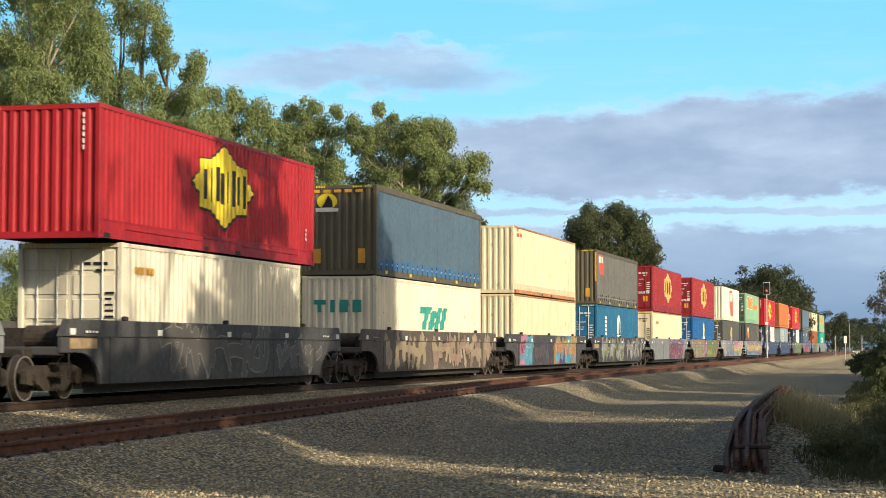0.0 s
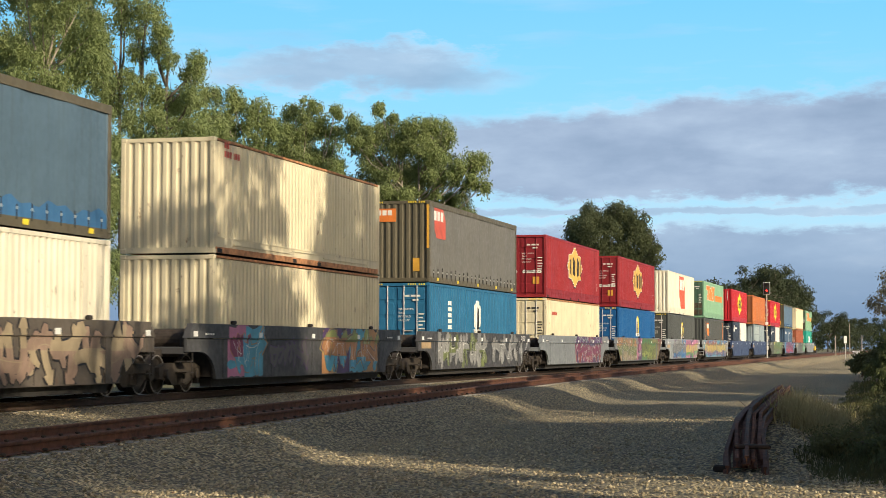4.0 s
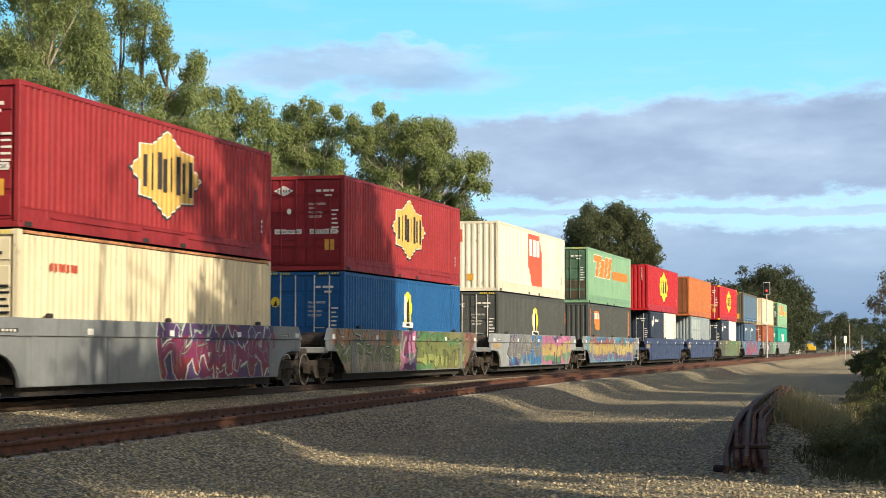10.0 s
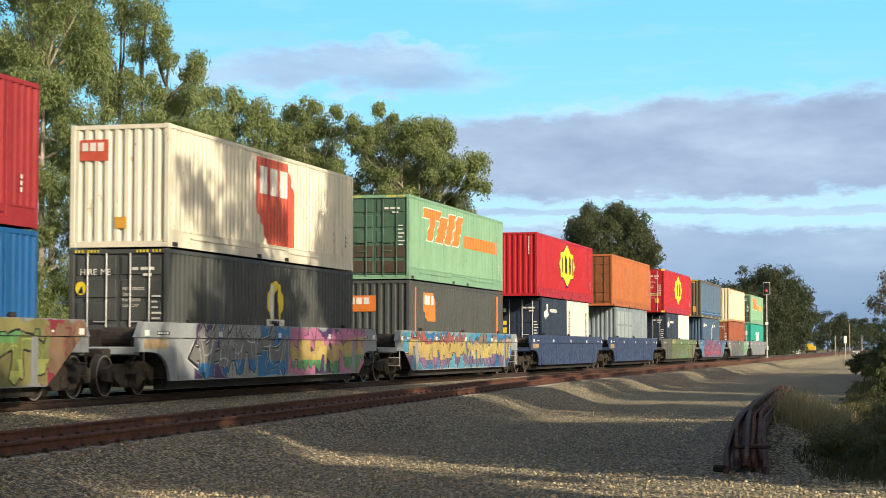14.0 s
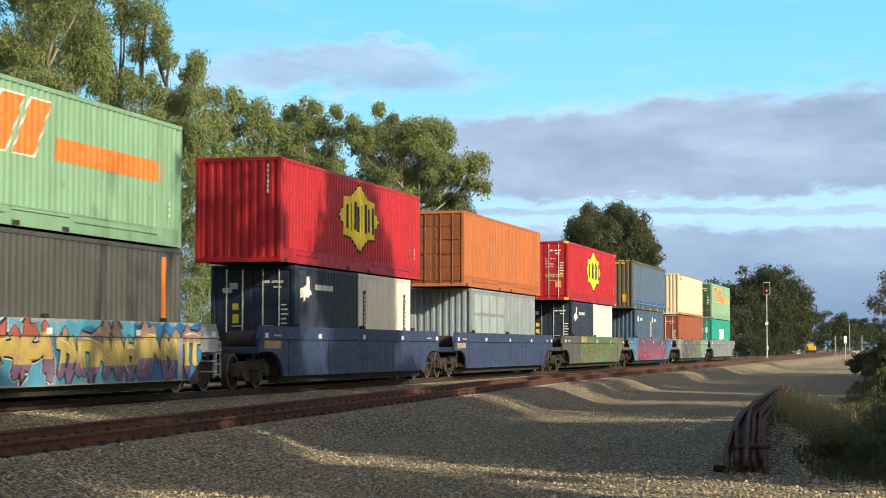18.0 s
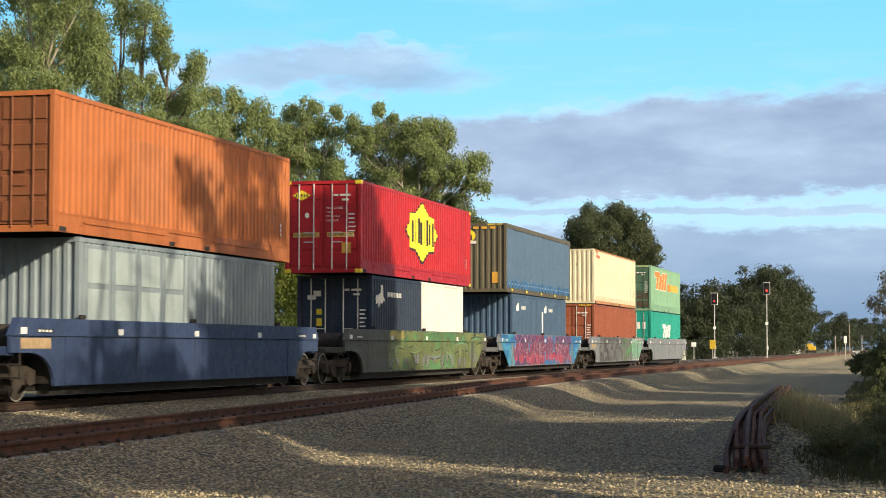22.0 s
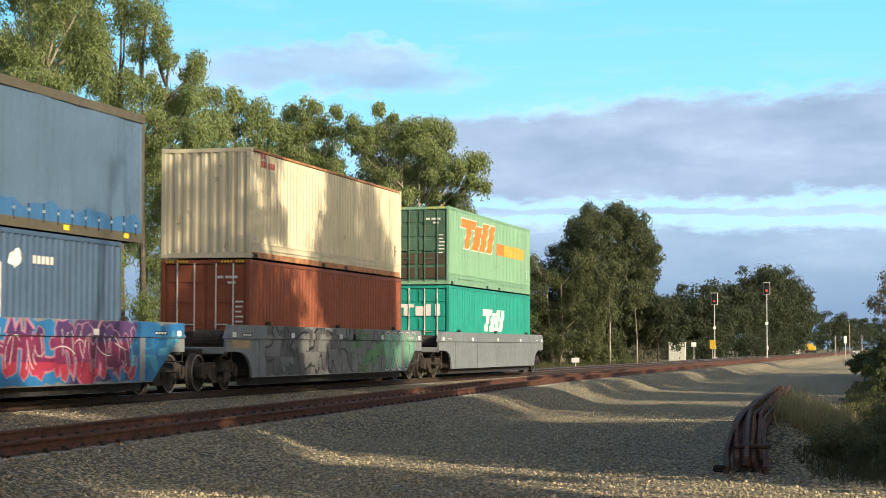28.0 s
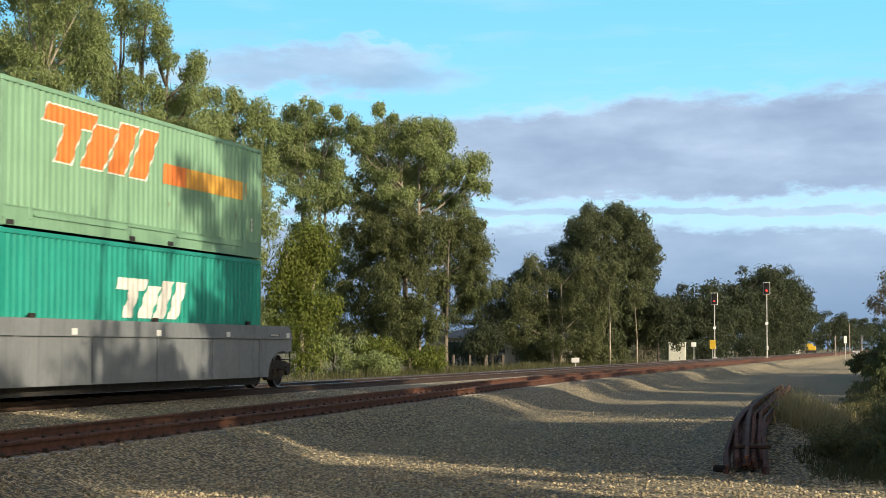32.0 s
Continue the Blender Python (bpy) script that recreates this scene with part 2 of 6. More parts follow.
def build_tracks():
    ys = list(np.arange(-30, 140, 2.0)) + list(np.arange(140, 900, 20.0))
    for name, fx, fz, mat, label in (("main_track", lambda y: TRACK_X, grade, DARKRAIL, "brown steel rails of the running line on ballast"),
                                     ("siding_track", siding_x, siding_z, RUSTY, "rusty steel rails of the siding on grey ballast")):
        t = thing(name, label, "railway track", kind="structure")
        for s in (-GAUGE, GAUGE):
            path = [((fx(max(y, 0)) + s, y, fz(y) - 0.172), (1, 0)) for y in ys]
            part("rail", Soup().sweep(RAIL_SEC, path), mat, t, "rusty steel rail")
            top = [((fx(max(y, 0)) + s, y, fz(y) - 0.002), (1, 0)) for y in ys]
            part("rail_head", Soup().sweep([(-0.026, 0), (0.026, 0), (0.024, 0.005), (-0.024, 0.005)], top), RAILTOP if name == "main_track" else RUSTY, t)
        sl = Soup().box(-1.02, 1.02, -0.12, 0.12, -0.2, 0.0, 0.02).mesh("sleeper", plain("concrete_sleeper", (0.34, 0.32, 0.28), 0.9))
        for i in range(110):
            y = 14 + i * 0.67
            ob = part("sleeper", sl, None, t)
            ob.location = (fx(y), y, fz(y) - 0.185)
        if name == "siding_track":
            clip = Soup().box(-0.035, 0.035, -0.03, 0.03, 0.0, 0.04, 0.012).mesh("rail_clip", IRON_LIGHT)
            for i in range(60):
                y = 19 + i * 0.67
                for s in (GAUGE + 0.075, -GAUGE + 0.075):
                    ob = part("rail_clip", clip, None, t)
                    ob.location = (fx(y) + s, y, fz(y) - 0.165)


build_tracks()

# ---- sky backdrop ----


def build_sky():
    m = bpy.data.materials.new("cloudy_sky")
    m.use_nodes = True
    nt = m.node_tree
    nt.nodes.remove(nt.nodes["Principled BSDF"])
    em = nt.nodes.new("ShaderNodeEmission")
    uv = nt.nodes.new("ShaderNodeUVMap")
    sep = nt.nodes.new("ShaderNodeSeparateXYZ")
    nt.links.new(uv.outputs[0], sep.inputs[0])

    def uvnoise(su, sv, detail, seed, rough=0.55):
        mp, n = nt.nodes.new("ShaderNodeMapping"), nt.nodes.new("ShaderNodeTexNoise")
        mp.inputs["Scale"].default_value = (su, sv, 1)
        mp.inputs["Location"].default_value = (seed, seed * 0.7, 0)
        n.inputs["Scale"].default_value, n.inputs["Detail"].default_value, n.inputs["Roughness"].default_value = 1.0, detail, rough
        nt.links.new(uv.outputs[0], mp.inputs[0])
        nt.links.new(mp.outputs[0], n.inputs[0])
        return n.outputs[0]

    def math_node(op, a, b):
        k = nt.nodes.new("ShaderNodeMath")
        k.operation = op
        for i, v in enumerate((a, b)):
            if isinstance(v, (int, float)):
                k.inputs[i].default_value = v
            else:
                nt.links.new(v, k.inputs[i])
        return k.outputs[0]
    def step(v, lo, hi):
        k = nt.nodes.new("ShaderNodeMapRange")
        k.interpolation_type = "SMOOTHSTEP"
        k.inputs[1].default_value, k.inputs[2].default_value = lo, hi
        nt.links.new(v, k.inputs[0])
        return k.outputs[0]
    az_, el_ = sep.outputs[0], sep.outputs[1]
    air = ramp(nt, math_node("DIVIDE", el_, 12.0), [(0.0, (0.21, 0.36, 0.55)), (0.3, (0.44, 0.72, 0.89)), (0.55, (0.29, 0.68, 0.93)), (0.9, (0.19, 0.59, 0.92))])
    big = math_node("SUBTRACT", uvnoise(0.22, 0.7, 5, 3.1), 0.5)
    fine = math_node("SUBTRACT", uvnoise(0.85, 2.2, 8, 5.3, 0.62), 0.5)
    rag = math_node("ADD", math_node("MULTIPLY", big, 1.5), math_node("MULTIPLY", fine, 1.3))
    # main bank, whose upper edge rises to the north
    e1 = math_node("ADD", math_node("SUBTRACT", el_, math_node("MULTIPLY", az_, 0.072)), math_node("MULTIPLY", rag, 0.8))
    bank = math_node("SUBTRACT", 1.0, step(e1, 7.5, 8.15))
    low = math_node("ADD", el_, rag)
    bank = math_node("MULTIPLY", bank, step(low, 4.3, 4.75))
    bank = math_node("MULTIPLY", bank, step(math_node("ADD", az_, math_node("MULTIPLY", rag, 2.0)), -16.5, -13.5))
    # a long flat cloud to the west
    w1 = math_node("DIVIDE", math_node("ADD", math_node("ADD", az_, 17.0), math_node("MULTIPLY", fine, 3.0)), 5.6)
    w2 = math_node("DIVIDE", math_node("SUBTRACT", math_node("ADD", el_, math_node("MULTIPLY", rag, 1.1)), 8.35), 0.8)
    d2 = math_node("ADD", math_node("MULTIPLY", w1, w1), math_node("MULTIPLY", w2, w2))
    west = math_node("MULTIPLY", math_node("SUBTRACT", 1.0, step(d2, 0.1, 1.25)), 0.8)
    # thin streak in the clear strip, then the lower layer
    s1 = math_node("DIVIDE", math_node("SUBTRACT", math_node("ADD", el_, math_node("MULTIPLY", rag, 0.35)), 4.1), 0.14)
    streak = math_node("MULTIPLY", math_node("SUBTRACT", 1.0, step(math_node("MULTIPLY", s1, s1), 0.1, 1.3)), 0.75)
    lower = math_node("SUBTRACT", 1.0, step(math_node("ADD", el_, math_node("MULTIPLY", rag, 0.7)), 3.45, 3.85))
    lower = math_node("MULTIPLY", lower, 0.92)
    wisp = ramp(nt, uvnoise(0.14, 1.0, 7, 7.7), [(0.52, 0.0), (0.78, 0.35)])
    cover = math_node("MAXIMUM", math_node("MAXIMUM", bank, west), math_node("MAXIMUM", math_node("MAXIMUM", lower, streak), wisp))
    # bodies grey and lilac, thin edges and tops pale
    body = math_node("ADD", math_node("MULTIPLY", uvnoise(0.22, 0.75, 6, 1.7, 0.5), 0.8), math_node("MULTIPLY", fine, 0.2))
    body = math_node("ADD", body, math_node("MULTIPLY", math_node("SUBTRACT", 1.0, cover), 0.35))
    tone = ramp(nt, body, [(0.2, (0.26, 0.36, 0.51)), (0.36, (0.325, 0.43, 0.59)), (0.52, (0.405, 0.52, 0.68)), (0.75, (0.64, 0.73, 0.85))])
    tone = mix_col(nt, math_node("MULTIPLY", math_node("SUBTRACT", 1.0, step(el_, 0.6, 4.4)), 0.9), tone, (0.185, 0.28, 0.435))
    nt.links.new(mix_col(nt, cover, air, tone), em.inputs[0])
    em.inputs[1].default_value = 1.24
    nt.links.new(em.outputs[0], nt.nodes["Material Output"].inputs[0])
    az = np.arange(-62, 26.1, 2.0)
    els = np.arange(-1.0, 24.1, 1.0)
    r = 3200.0
    verts = [(r * math.sin(radians(a)), r * math.cos(radians(a)), r * math.tan(radians(e))) for e in els for a in az]
    n = len(az)
    faces = [(j * n + i, j * n + i + 1, (j + 1) * n + i + 1, (j + 1) * n + i) for j in range(len(els) - 1) for i in range(n - 1)]
    me = bpy.data.meshes.new("backdrop")
    me.from_pydata(verts, [], faces)
    layer = me.uv_layers.new(name="sky")
    for lp in me.loops:
        j, i = divmod(lp.vertex_index, n)
        layer.data[lp.index].uv = (az[i], els[j])
    me.materials.append(m)
    return tagged(new("backdrop", me), "blue evening sky with lilac grey cloud banks", "sky", kind="structure")


SKY = build_sky()

# ---- railway vehicles ----
MOVING = []
SPEED = 8.76


def runs(a, b, period, depth, top=0.35, slope=0.14):
    """Trapezoid profile of a corrugated sheet: (along, in) points."""
    n = max(1, round((b - a) / period))
    p = (b - a) / n
    pts = []
    for i in range(n):
        s = a + i * p
        pts += [(s, 0.0), (s + p * top, 0.0), (s + p * (top + slope), depth), (s + p * (1 - slope), depth)]
    pts.append((b, 0.0))
    return pts


def sheet(pts, place, z0, z1):
    """A corrugated sheet with thickness; place(along, depth) gives (x, y)."""
    s = Soup()
    vs, n = [], len(pts)
    for z in (z0, z1):
        vs += [(*place(a, d), z) for a, d in pts]
    for z in (z0, z1):
        vs += [(*place(a, d + 0.004), z) for a, d in pts]
    fs = []
    for i in range(n - 1):
        fs.append((i, i + 1, n + i + 1, n + i))
        fs.append((2 * n + i, 3 * n + i, 3 * n + i + 1, 2 * n + i + 1))
    fs += [(0, n, 3 * n, 2 * n), (n - 1, 3 * n - 1, 4 * n - 1, 2 * n - 1)]
    return s.add(vs, fs)


def cut(poly, axis, lim, keep):
    """The part of an outline on one side of a line: keep 1 above lim, -1 below it."""
    out = []
    for i, p in enumerate(poly):
        q = poly[(i + 1) % len(poly)]
        a_in, b_in = (p[axis] - lim) * keep >= 0, (q[axis] - lim) * keep >= 0
        if a_in:
            out.append(p)
        if a_in != b_in:
            k = (lim - p[axis]) / (q[axis] - p[axis])
            out.append((p[0] + (q[0] - p[0]) * k, p[1] + (q[1] - p[1]) * k))
    return out if len(out) > 2 else []


def side_mark(parent, name, shapes, material, x, label=""):
    """Painted shapes on the long side at x, which follow the corrugation; shapes are outlines of (y, z)."""
    wave = PROFILE.get(parent.name)
    for o in shapes:
        s = Soup()
        if not wave:
            s.prism(o, x, x + 0.005)
        else:
            lo, hi = min(p[0] for p in o), max(p[0] for p in o)
            for (y0, d0), (y1, d1) in zip(wave[:-1], wave[1:]):
                if y1 > lo and y0 < hi:
                    bit = cut(o, 0, y0, 1)
                    bit = cut(bit, 0, y1, -1) if bit else bit
                    if bit:
                        s.add([(x + 0.003 - d0 - (d1 - d0) * (p[0] - y0) / (y1 - y0), p[0], p[1]) for p in bit], [tuple(range(len(bit)))])
        if s.v:
            part(name, s.mesh(name, material, False, bool(wave)), material, parent, label)


def end_mark(parent, name, rects, material, y, label=""):
    """Rectangles (x0, x1, z0, z1) on the end wall."""
    for x0, x1, z0, z1 in rects:
        part(name, Soup().box(x0, x1, y - 0.005, y, z0, z1), material, parent, label)


PROFILE = {}


def container(k, mid, z, L, H, mat, end, label, style="corr", post=None, W=2.5, doorm=None):
    """A freight container; end: 'doors' or 'ribs' on the end that leads."""
    c = thing("shipping_container", label, "container", "containers on the train")
    hw, hl = W / 2, L / 2
    post = post or mat
    MOVING.append((c, mid, z))
    # frame
    for sx in (-1, 1):
        for sy in (-1, 1):
            part("corner_post", Soup().box(min(sx * hw, sx * (hw - 0.12)), max(sx * hw, sx * (hw - 0.12)), min(sy * hl, sy * (hl - 0.13)), max(sy * hl, sy * (hl - 0.13)), 0.11, H - 0.11, 0.012), post, c)
            for zz in (0.0, H - 0.118):
                part("corner_casting", Soup().box(min(sx * (hw + 0.003), sx * (hw - 0.16)), max(sx * (hw + 0.003), sx * (hw - 0.16)), min(sy * (hl + 0.003), sy * (hl - 0.178)), max(sy * (hl + 0.003), sy * (hl - 0.178)), zz, zz + 0.118, 0.015), post, c)
        a, b = (hw - 0.06, hw - 0.005) if sx > 0 else (-hw + 0.005, -hw + 0.06)
        part("bottom_rail", Soup().box(a, b, -hl + 0.17, hl - 0.17, 0.02, 0.17), RUSTLINE if mat is CREAM and z > 1 else post, c)
        part("top_rail", Soup().box(a, b, -hl + 0.17, hl - 0.17, H - (0.07 if mat is CREAM else 0.1), H - 0.01), RUSTLINE if mat is CREAM else post, c)
    part("roof", Soup().box(-hw + 0.02, hw - 0.02, -hl + 0.1, hl - 0.1, H - 0.05, H - 0.02), mat, c)
    part("floor", Soup().box(-hw + 0.06, hw - 0.06, -hl + 0.1, hl - 0.1, 0.08, 0.14), UNDER, c)
    for sy in (-1, 1):
        for z0, z1 in ((0.01, 0.15), (H - 0.11, H - 0.01)):
            part("end_rail", Soup().box(-hw + 0.15, hw - 0.15, min(sy * (hl - 0.01), sy * (hl - 0.1)), max(sy * (hl - 0.01), sy * (hl - 0.1)), z0, z1), post, c)
    # long sides
    for sx in (-1, 1):
        if style == "curtain":
            pts = [(a, 0.012 * math.sin(a * 2.1) + 0.008 * math.sin(a * 5.3 + k)) for a in np.arange(-hl + 0.12, hl - 0.1, 0.15)] + [(hl - 0.12, 0.0)]
            part("curtain", sheet(pts, lambda a, d, sx=sx: (sx * (hw - 0.015 - d), a), 0.2, H - 0.16), mat, c, "taut fabric side curtain", True)
            part("top_rail_cover", Soup().box(*sorted((sx * (hw - 0.05), sx * (hw + 0.012))), -hl + 0.02, hl - 0.02, H - 0.2, H - 0.02), post, c)
            part("bottom_frame", Soup().box(*sorted((sx * (hw - 0.03), sx * (hw + 0.006))), -hl + 0.18, hl - 0.18, 0.0, 0.2), post, c)
            if mat is not GREYC:
                hem = [(a, z0 + (0.06 * math.sin(a * 3.1) + 0.05 * math.sin(a * 7.7)) * (z0 > 0.3)) for z0, order in ((0.2, 1), (0.52, -1)) for a in list(np.arange(-hl + 0.2, hl - 0.19, 0.2))[::order]]
                part("curtain_hem", Soup().prism(hem, *sorted((sx * (hw + 0.001), sx * (hw + 0.005)))), HEMBLUE, c, "less faded blue hem of the curtain")
            for i in range(22):
                y = -hl + 0.5 + i * (L - 1.0) / 21
                part("curtain_strap", Soup().box(*sorted((sx * (hw - 0.01), sx * (hw + 0.02))), y - 0.011, y + 0.011, 0.14, 0.44 + 0.05 * (i % 3)), UNDER, c)
                part("buckle", Soup().box(*sorted((sx * (hw - 0.01), sx * (hw + 0.026))), y - 0.025, y + 0.025, 0.34, 0.40), GALV, c)
        else:
            low_z = 0.40 if L > 14 else 0.16
            pts = runs(-hl + 0.13, hl - 0.13, 0.276, 0.036, 0.32, 0.18)
            PROFILE[c.name] = pts
            part("side_panel", sheet(pts, lambda a, d, sx=sx: (sx * (hw - 0.012 - d), a), low_z, H - 0.09), mat, c)
            if L > 14:
                part("lower_side_rail", Soup().box(*sorted((sx * (hw - 0.05), sx * (hw - 0.014))), -hl + 0.13, hl - 0.13, 0.17, 0.40), mat, c)
                part("rail_lip", Soup().box(*sorted((sx * (hw - 0.03), sx * (hw - 0.001))), -hl + 0.13, hl - 0.13, 0.395, 0.425), mat, c)
                for y0, y1, zz in ((-5.9, -1.5, 0.25), (1.5, 5.9, 0.25), (-1.3, 1.3, 0.33)):
                    part("tunnel_lip", Soup().box(*sorted((sx * (hw - 0.02), sx * (hw + 0.012))), y0, y1, zz, zz + 0.035), mat, c)
                for y in (-6.02, 6.02):
                    part("inner_post", Soup().box(*sorted((sx * (hw - 0.05), sx * (hw - 0.003))), y - 0.07, y + 0.07, 0.17, H - 0.1, 0.01), mat, c)
    # ends
    for sy in (-1, 1):
        if end == "doors" and sy < 0:
            for sx in (-1, 1):
                d = Soup()
                x0, x1 = sorted((sx * 0.01, sx * (hw - 0.13)))
                nz, panels = 5, []
                for i in range(nz):
                    za, zb = 0.17 + i * (H - 0.3) / nz, 0.17 + (i + 1) * (H - 0.3) / nz
                    panels.append((x0 + 0.06, x1 - 0.06, -hl + 0.022, -hl + 0.05, za + 0.06, zb - 0.05))
                d.box(x0, x1, -hl + 0.05, -hl + 0.09, 0.17, H - 0.13)
                door = part("door", d, doorm or mat, c)
                for q in panels:
                    part("door_panel", Soup().box(*q, 0.02), RUSTPANEL if doorm is GREENDOOR and q[4] < 1.0 else doorm or mat, door)
                for xx in (0.3, 0.78):
                    part("locking_bar", Soup().tube((sx * xx, -hl + 0.0, 0.1), (sx * xx, -hl + 0.0, H - 0.1), 0.021, n=6), doorm or GALV, door)
                for zz in (0.95, 1.25):
                    part("door_handle", Soup().box(min(sx * 0.3, sx * 0.62), max(sx * 0.3, sx * 0.62), -hl - 0.012, -hl + 0.012, zz, zz + 0.035), doorm or GALV, door)
        else:
            pts = runs(-hw + 0.12, hw - 0.12, 0.25, 0.045, 0.38, 0.16)
            part("end_panel", sheet(pts, lambda a, d, sy=sy: (a, sy * (hl - 0.02 - d)), 0.15, H - 0.1), post if style == "curtain" else mat, c)
    return c


RUSTLINE = plain("orange_rust", (0.46, 0.22, 0.10), 0.8, 0.0, 0.5, 5.0, 0.3)
TANK = plain("rusty_tank", (0.055, 0.042, 0.033), 0.7, 0.1, 0.4, 7.0, 0.3)


def ring(x, y, z, r0, r1, n=28):
    s = Soup()
    vs = []
    for xx, r in ((x, r0), (x, r1), (x + 0.012 * (1 if x > 0 else -1), r1), (x + 0.012 * (1 if x > 0 else -1), r0)):
        vs += [(xx, y + r * math.cos(2 * math.pi * i / n), z + r * math.sin(2 * math.pi * i / n)) for i in range(n)]
    fs = [(a * n + i, a * n + (i + 1) % n, ((a + 1) % 4) * n + (i + 1) % n, ((a + 1) % 4) * n + i) for a in range(4) for i in range(n)]
    return s.add(vs, fs)


def lathe(profile, y, z, n=22):
    """A turned solid round an axle along x: profile of (x, radius), closed on itself."""
    m = len(profile)
    vs = [(x, y + r * math.cos(2 * math.pi * i / n), z + r * math.sin(2 * math.pi * i / n)) for x, r in profile for i in range(n)]
    fs = [(a * n + i, a * n + (i + 1) % n, ((a + 1) % m) * n + (i + 1) % n, ((a + 1) % m) * n + i) for a in range(m) for i in range(n)]
    return Soup().add(vs, fs)


WHEELSETS = []


def wagon(k, mid, mat, label):
    """A well wagon: deep side sills, end platforms over two bogies."""
    w = thing("well_wagon", label, "wagon", "well wagons of the train")
    MOVING.append((w, mid, 0.0))
    half = 9.4
    arch = [(half, 0.98), (8.55, 0.98)] + [(8.55 - 1.05 * math.sin(radians(a)), 0.98 - 0.67 * (1 - math.cos(radians(a)))) for a in (15, 30, 45, 60, 75, 90)]
    low = [(half, 1.3)] + arch
    outline = low + [(-y, z) for y, z in low[::-1]]
    for sx in (-1, 1):
        x0, x1 = sorted((sx * 1.33, sx * 1.40))
        sill = part("side_sill", Soup().prism(outline, x0, x1), mat, w)
        x0, x1 = sorted((sx * 1.28, sx * 1.44))
        part("top_chord", Soup().prism([(half - 0.02, 1.31), (half - 0.3, 1.66), (-half + 0.3, 1.66), (-half + 0.02, 1.31)], x0, x1), mat, sill)
        x0, x1 = sorted((sx * 1.36, sx * 1.415))
        for y in (-3.45, 0.0, 3.45):
            part("seam", Soup().box(*sorted((sx * 1.395, sx * 1.403)), y - 0.012, y + 0.012, 0.33, 1.3), UNDER, sill)
        for y in (-6.9, 6.9):
            part("stiffener", Soup().box(x0, x1, y - 0.14, y + 0.14, 0.33, 1.3), mat, sill)
        # chord made deeper in black to stand for shade below the sill
        part("bottom_chord_shade", Soup().box(*sorted((sx * 0.9, sx * 1.2)), -7.3, 7.3, 0.12, 0.33), UNDER, sill)
        for y in (-8.95, -4.4, 0.0, 4.4, 8.95):
            part("reflector", Soup().box(*sorted((sx * 1.44, sx * 1.452)), y - 0.125, y + 0.125, 1.345, 1.475), REFLECT, w, "white reflector plate")
        for y in (-6.1, 0.05, 6.1):
            part("guide_bracket", Soup().box(*sorted((sx * 1.28, sx * 1.38)), y - 0.1, y + 0.1, 1.66, 1.76, 0.02), IRON, w)
    part("well_floor", Soup().box(-0.89, 0.89, -7.4, 7.4, 0.2, 0.36), UNDER, w)
    for sy in (-1, 1):
        y0, y1 = sorted((sy * 7.45, sy * 9.75))
        part("end_platform", Soup().box(-0.75, 0.75, y0, y1, 0.86, 1.06, 0.03), IRON, w)
        part("end_sill", Soup().box(-1.33, 1.33, *sorted((sy * 9.1, sy * 9.38)), 0.92, 1.1, 0.02), mat, w)
        part("bulkhead", Soup().box(-1.28, 1.28, *sorted((sy * 7.4, sy * 7.48)), 0.36, 1.5), IRON, w)
        part("drawbar", Soup().box(-0.14, 0.14, *sorted((sy * 9.7, sy * 10.62)), 0.78, 0.98, 0.03), IRON, w)
        part("brake_reservoir", Soup().tube((0.25, sy * 8.55, 1.3), (1.05, sy * 8.55, 1.3), 0.24, n=18), TANK, w, "rust brown brake cylinder")
        part("brake_stand", Soup().box(0.4, 0.9, sy * 8.55 - 0.15, sy * 8.55 + 0.15, 1.04, 1.12), IRON, w)
        part("end_brace", Soup().box(1.05, 1.27, *sorted((sy * 7.6, sy * 9.0)), 1.06, 1.45, 0.03), IRON, w)
        bogie = part("bogie", Soup().box(-1.0, 1.0, sy * 8.95 - 0.2, sy * 8.95 + 0.2, 0.4, 0.72, 0.04), IRON, w, "cast iron bogie bolster")
        yc = sy * 8.95
        frame_o = [(-1.28, 0.62), (-1.28, 0.36), (-1.05, 0.32), (-0.75, 0.36), (-0.5, 0.2), (0.5, 0.2), (0.75, 0.36), (1.05, 0.32), (1.28, 0.36), (1.28, 0.62), (0.9, 0.72), (-0.9, 0.72)]
        for sx in (-1, 1):
            part("side_frame", Soup().prism([(y + yc, z) for y, z in frame_o], *sorted((sx * 0.93, sx * 1.06))), IRON_LIGHT, bogie, "dusty cast side frame")
            for i in (-1, 0, 1):
                part("spring", Soup().tube((sx * 1.07, yc + i * 0.14, 0.24), (sx * 1.07, yc + i * 0.14, 0.5), 0.06, n=8), IRON, bogie)
            for dy in (-0.9, 0.9):
                part("axle_box", Soup().tube((sx * 1.06, yc + dy, 0.46), (sx * 1.14, yc + dy, 0.46), 0.13, n=12), IRON_LIGHT, bogie)
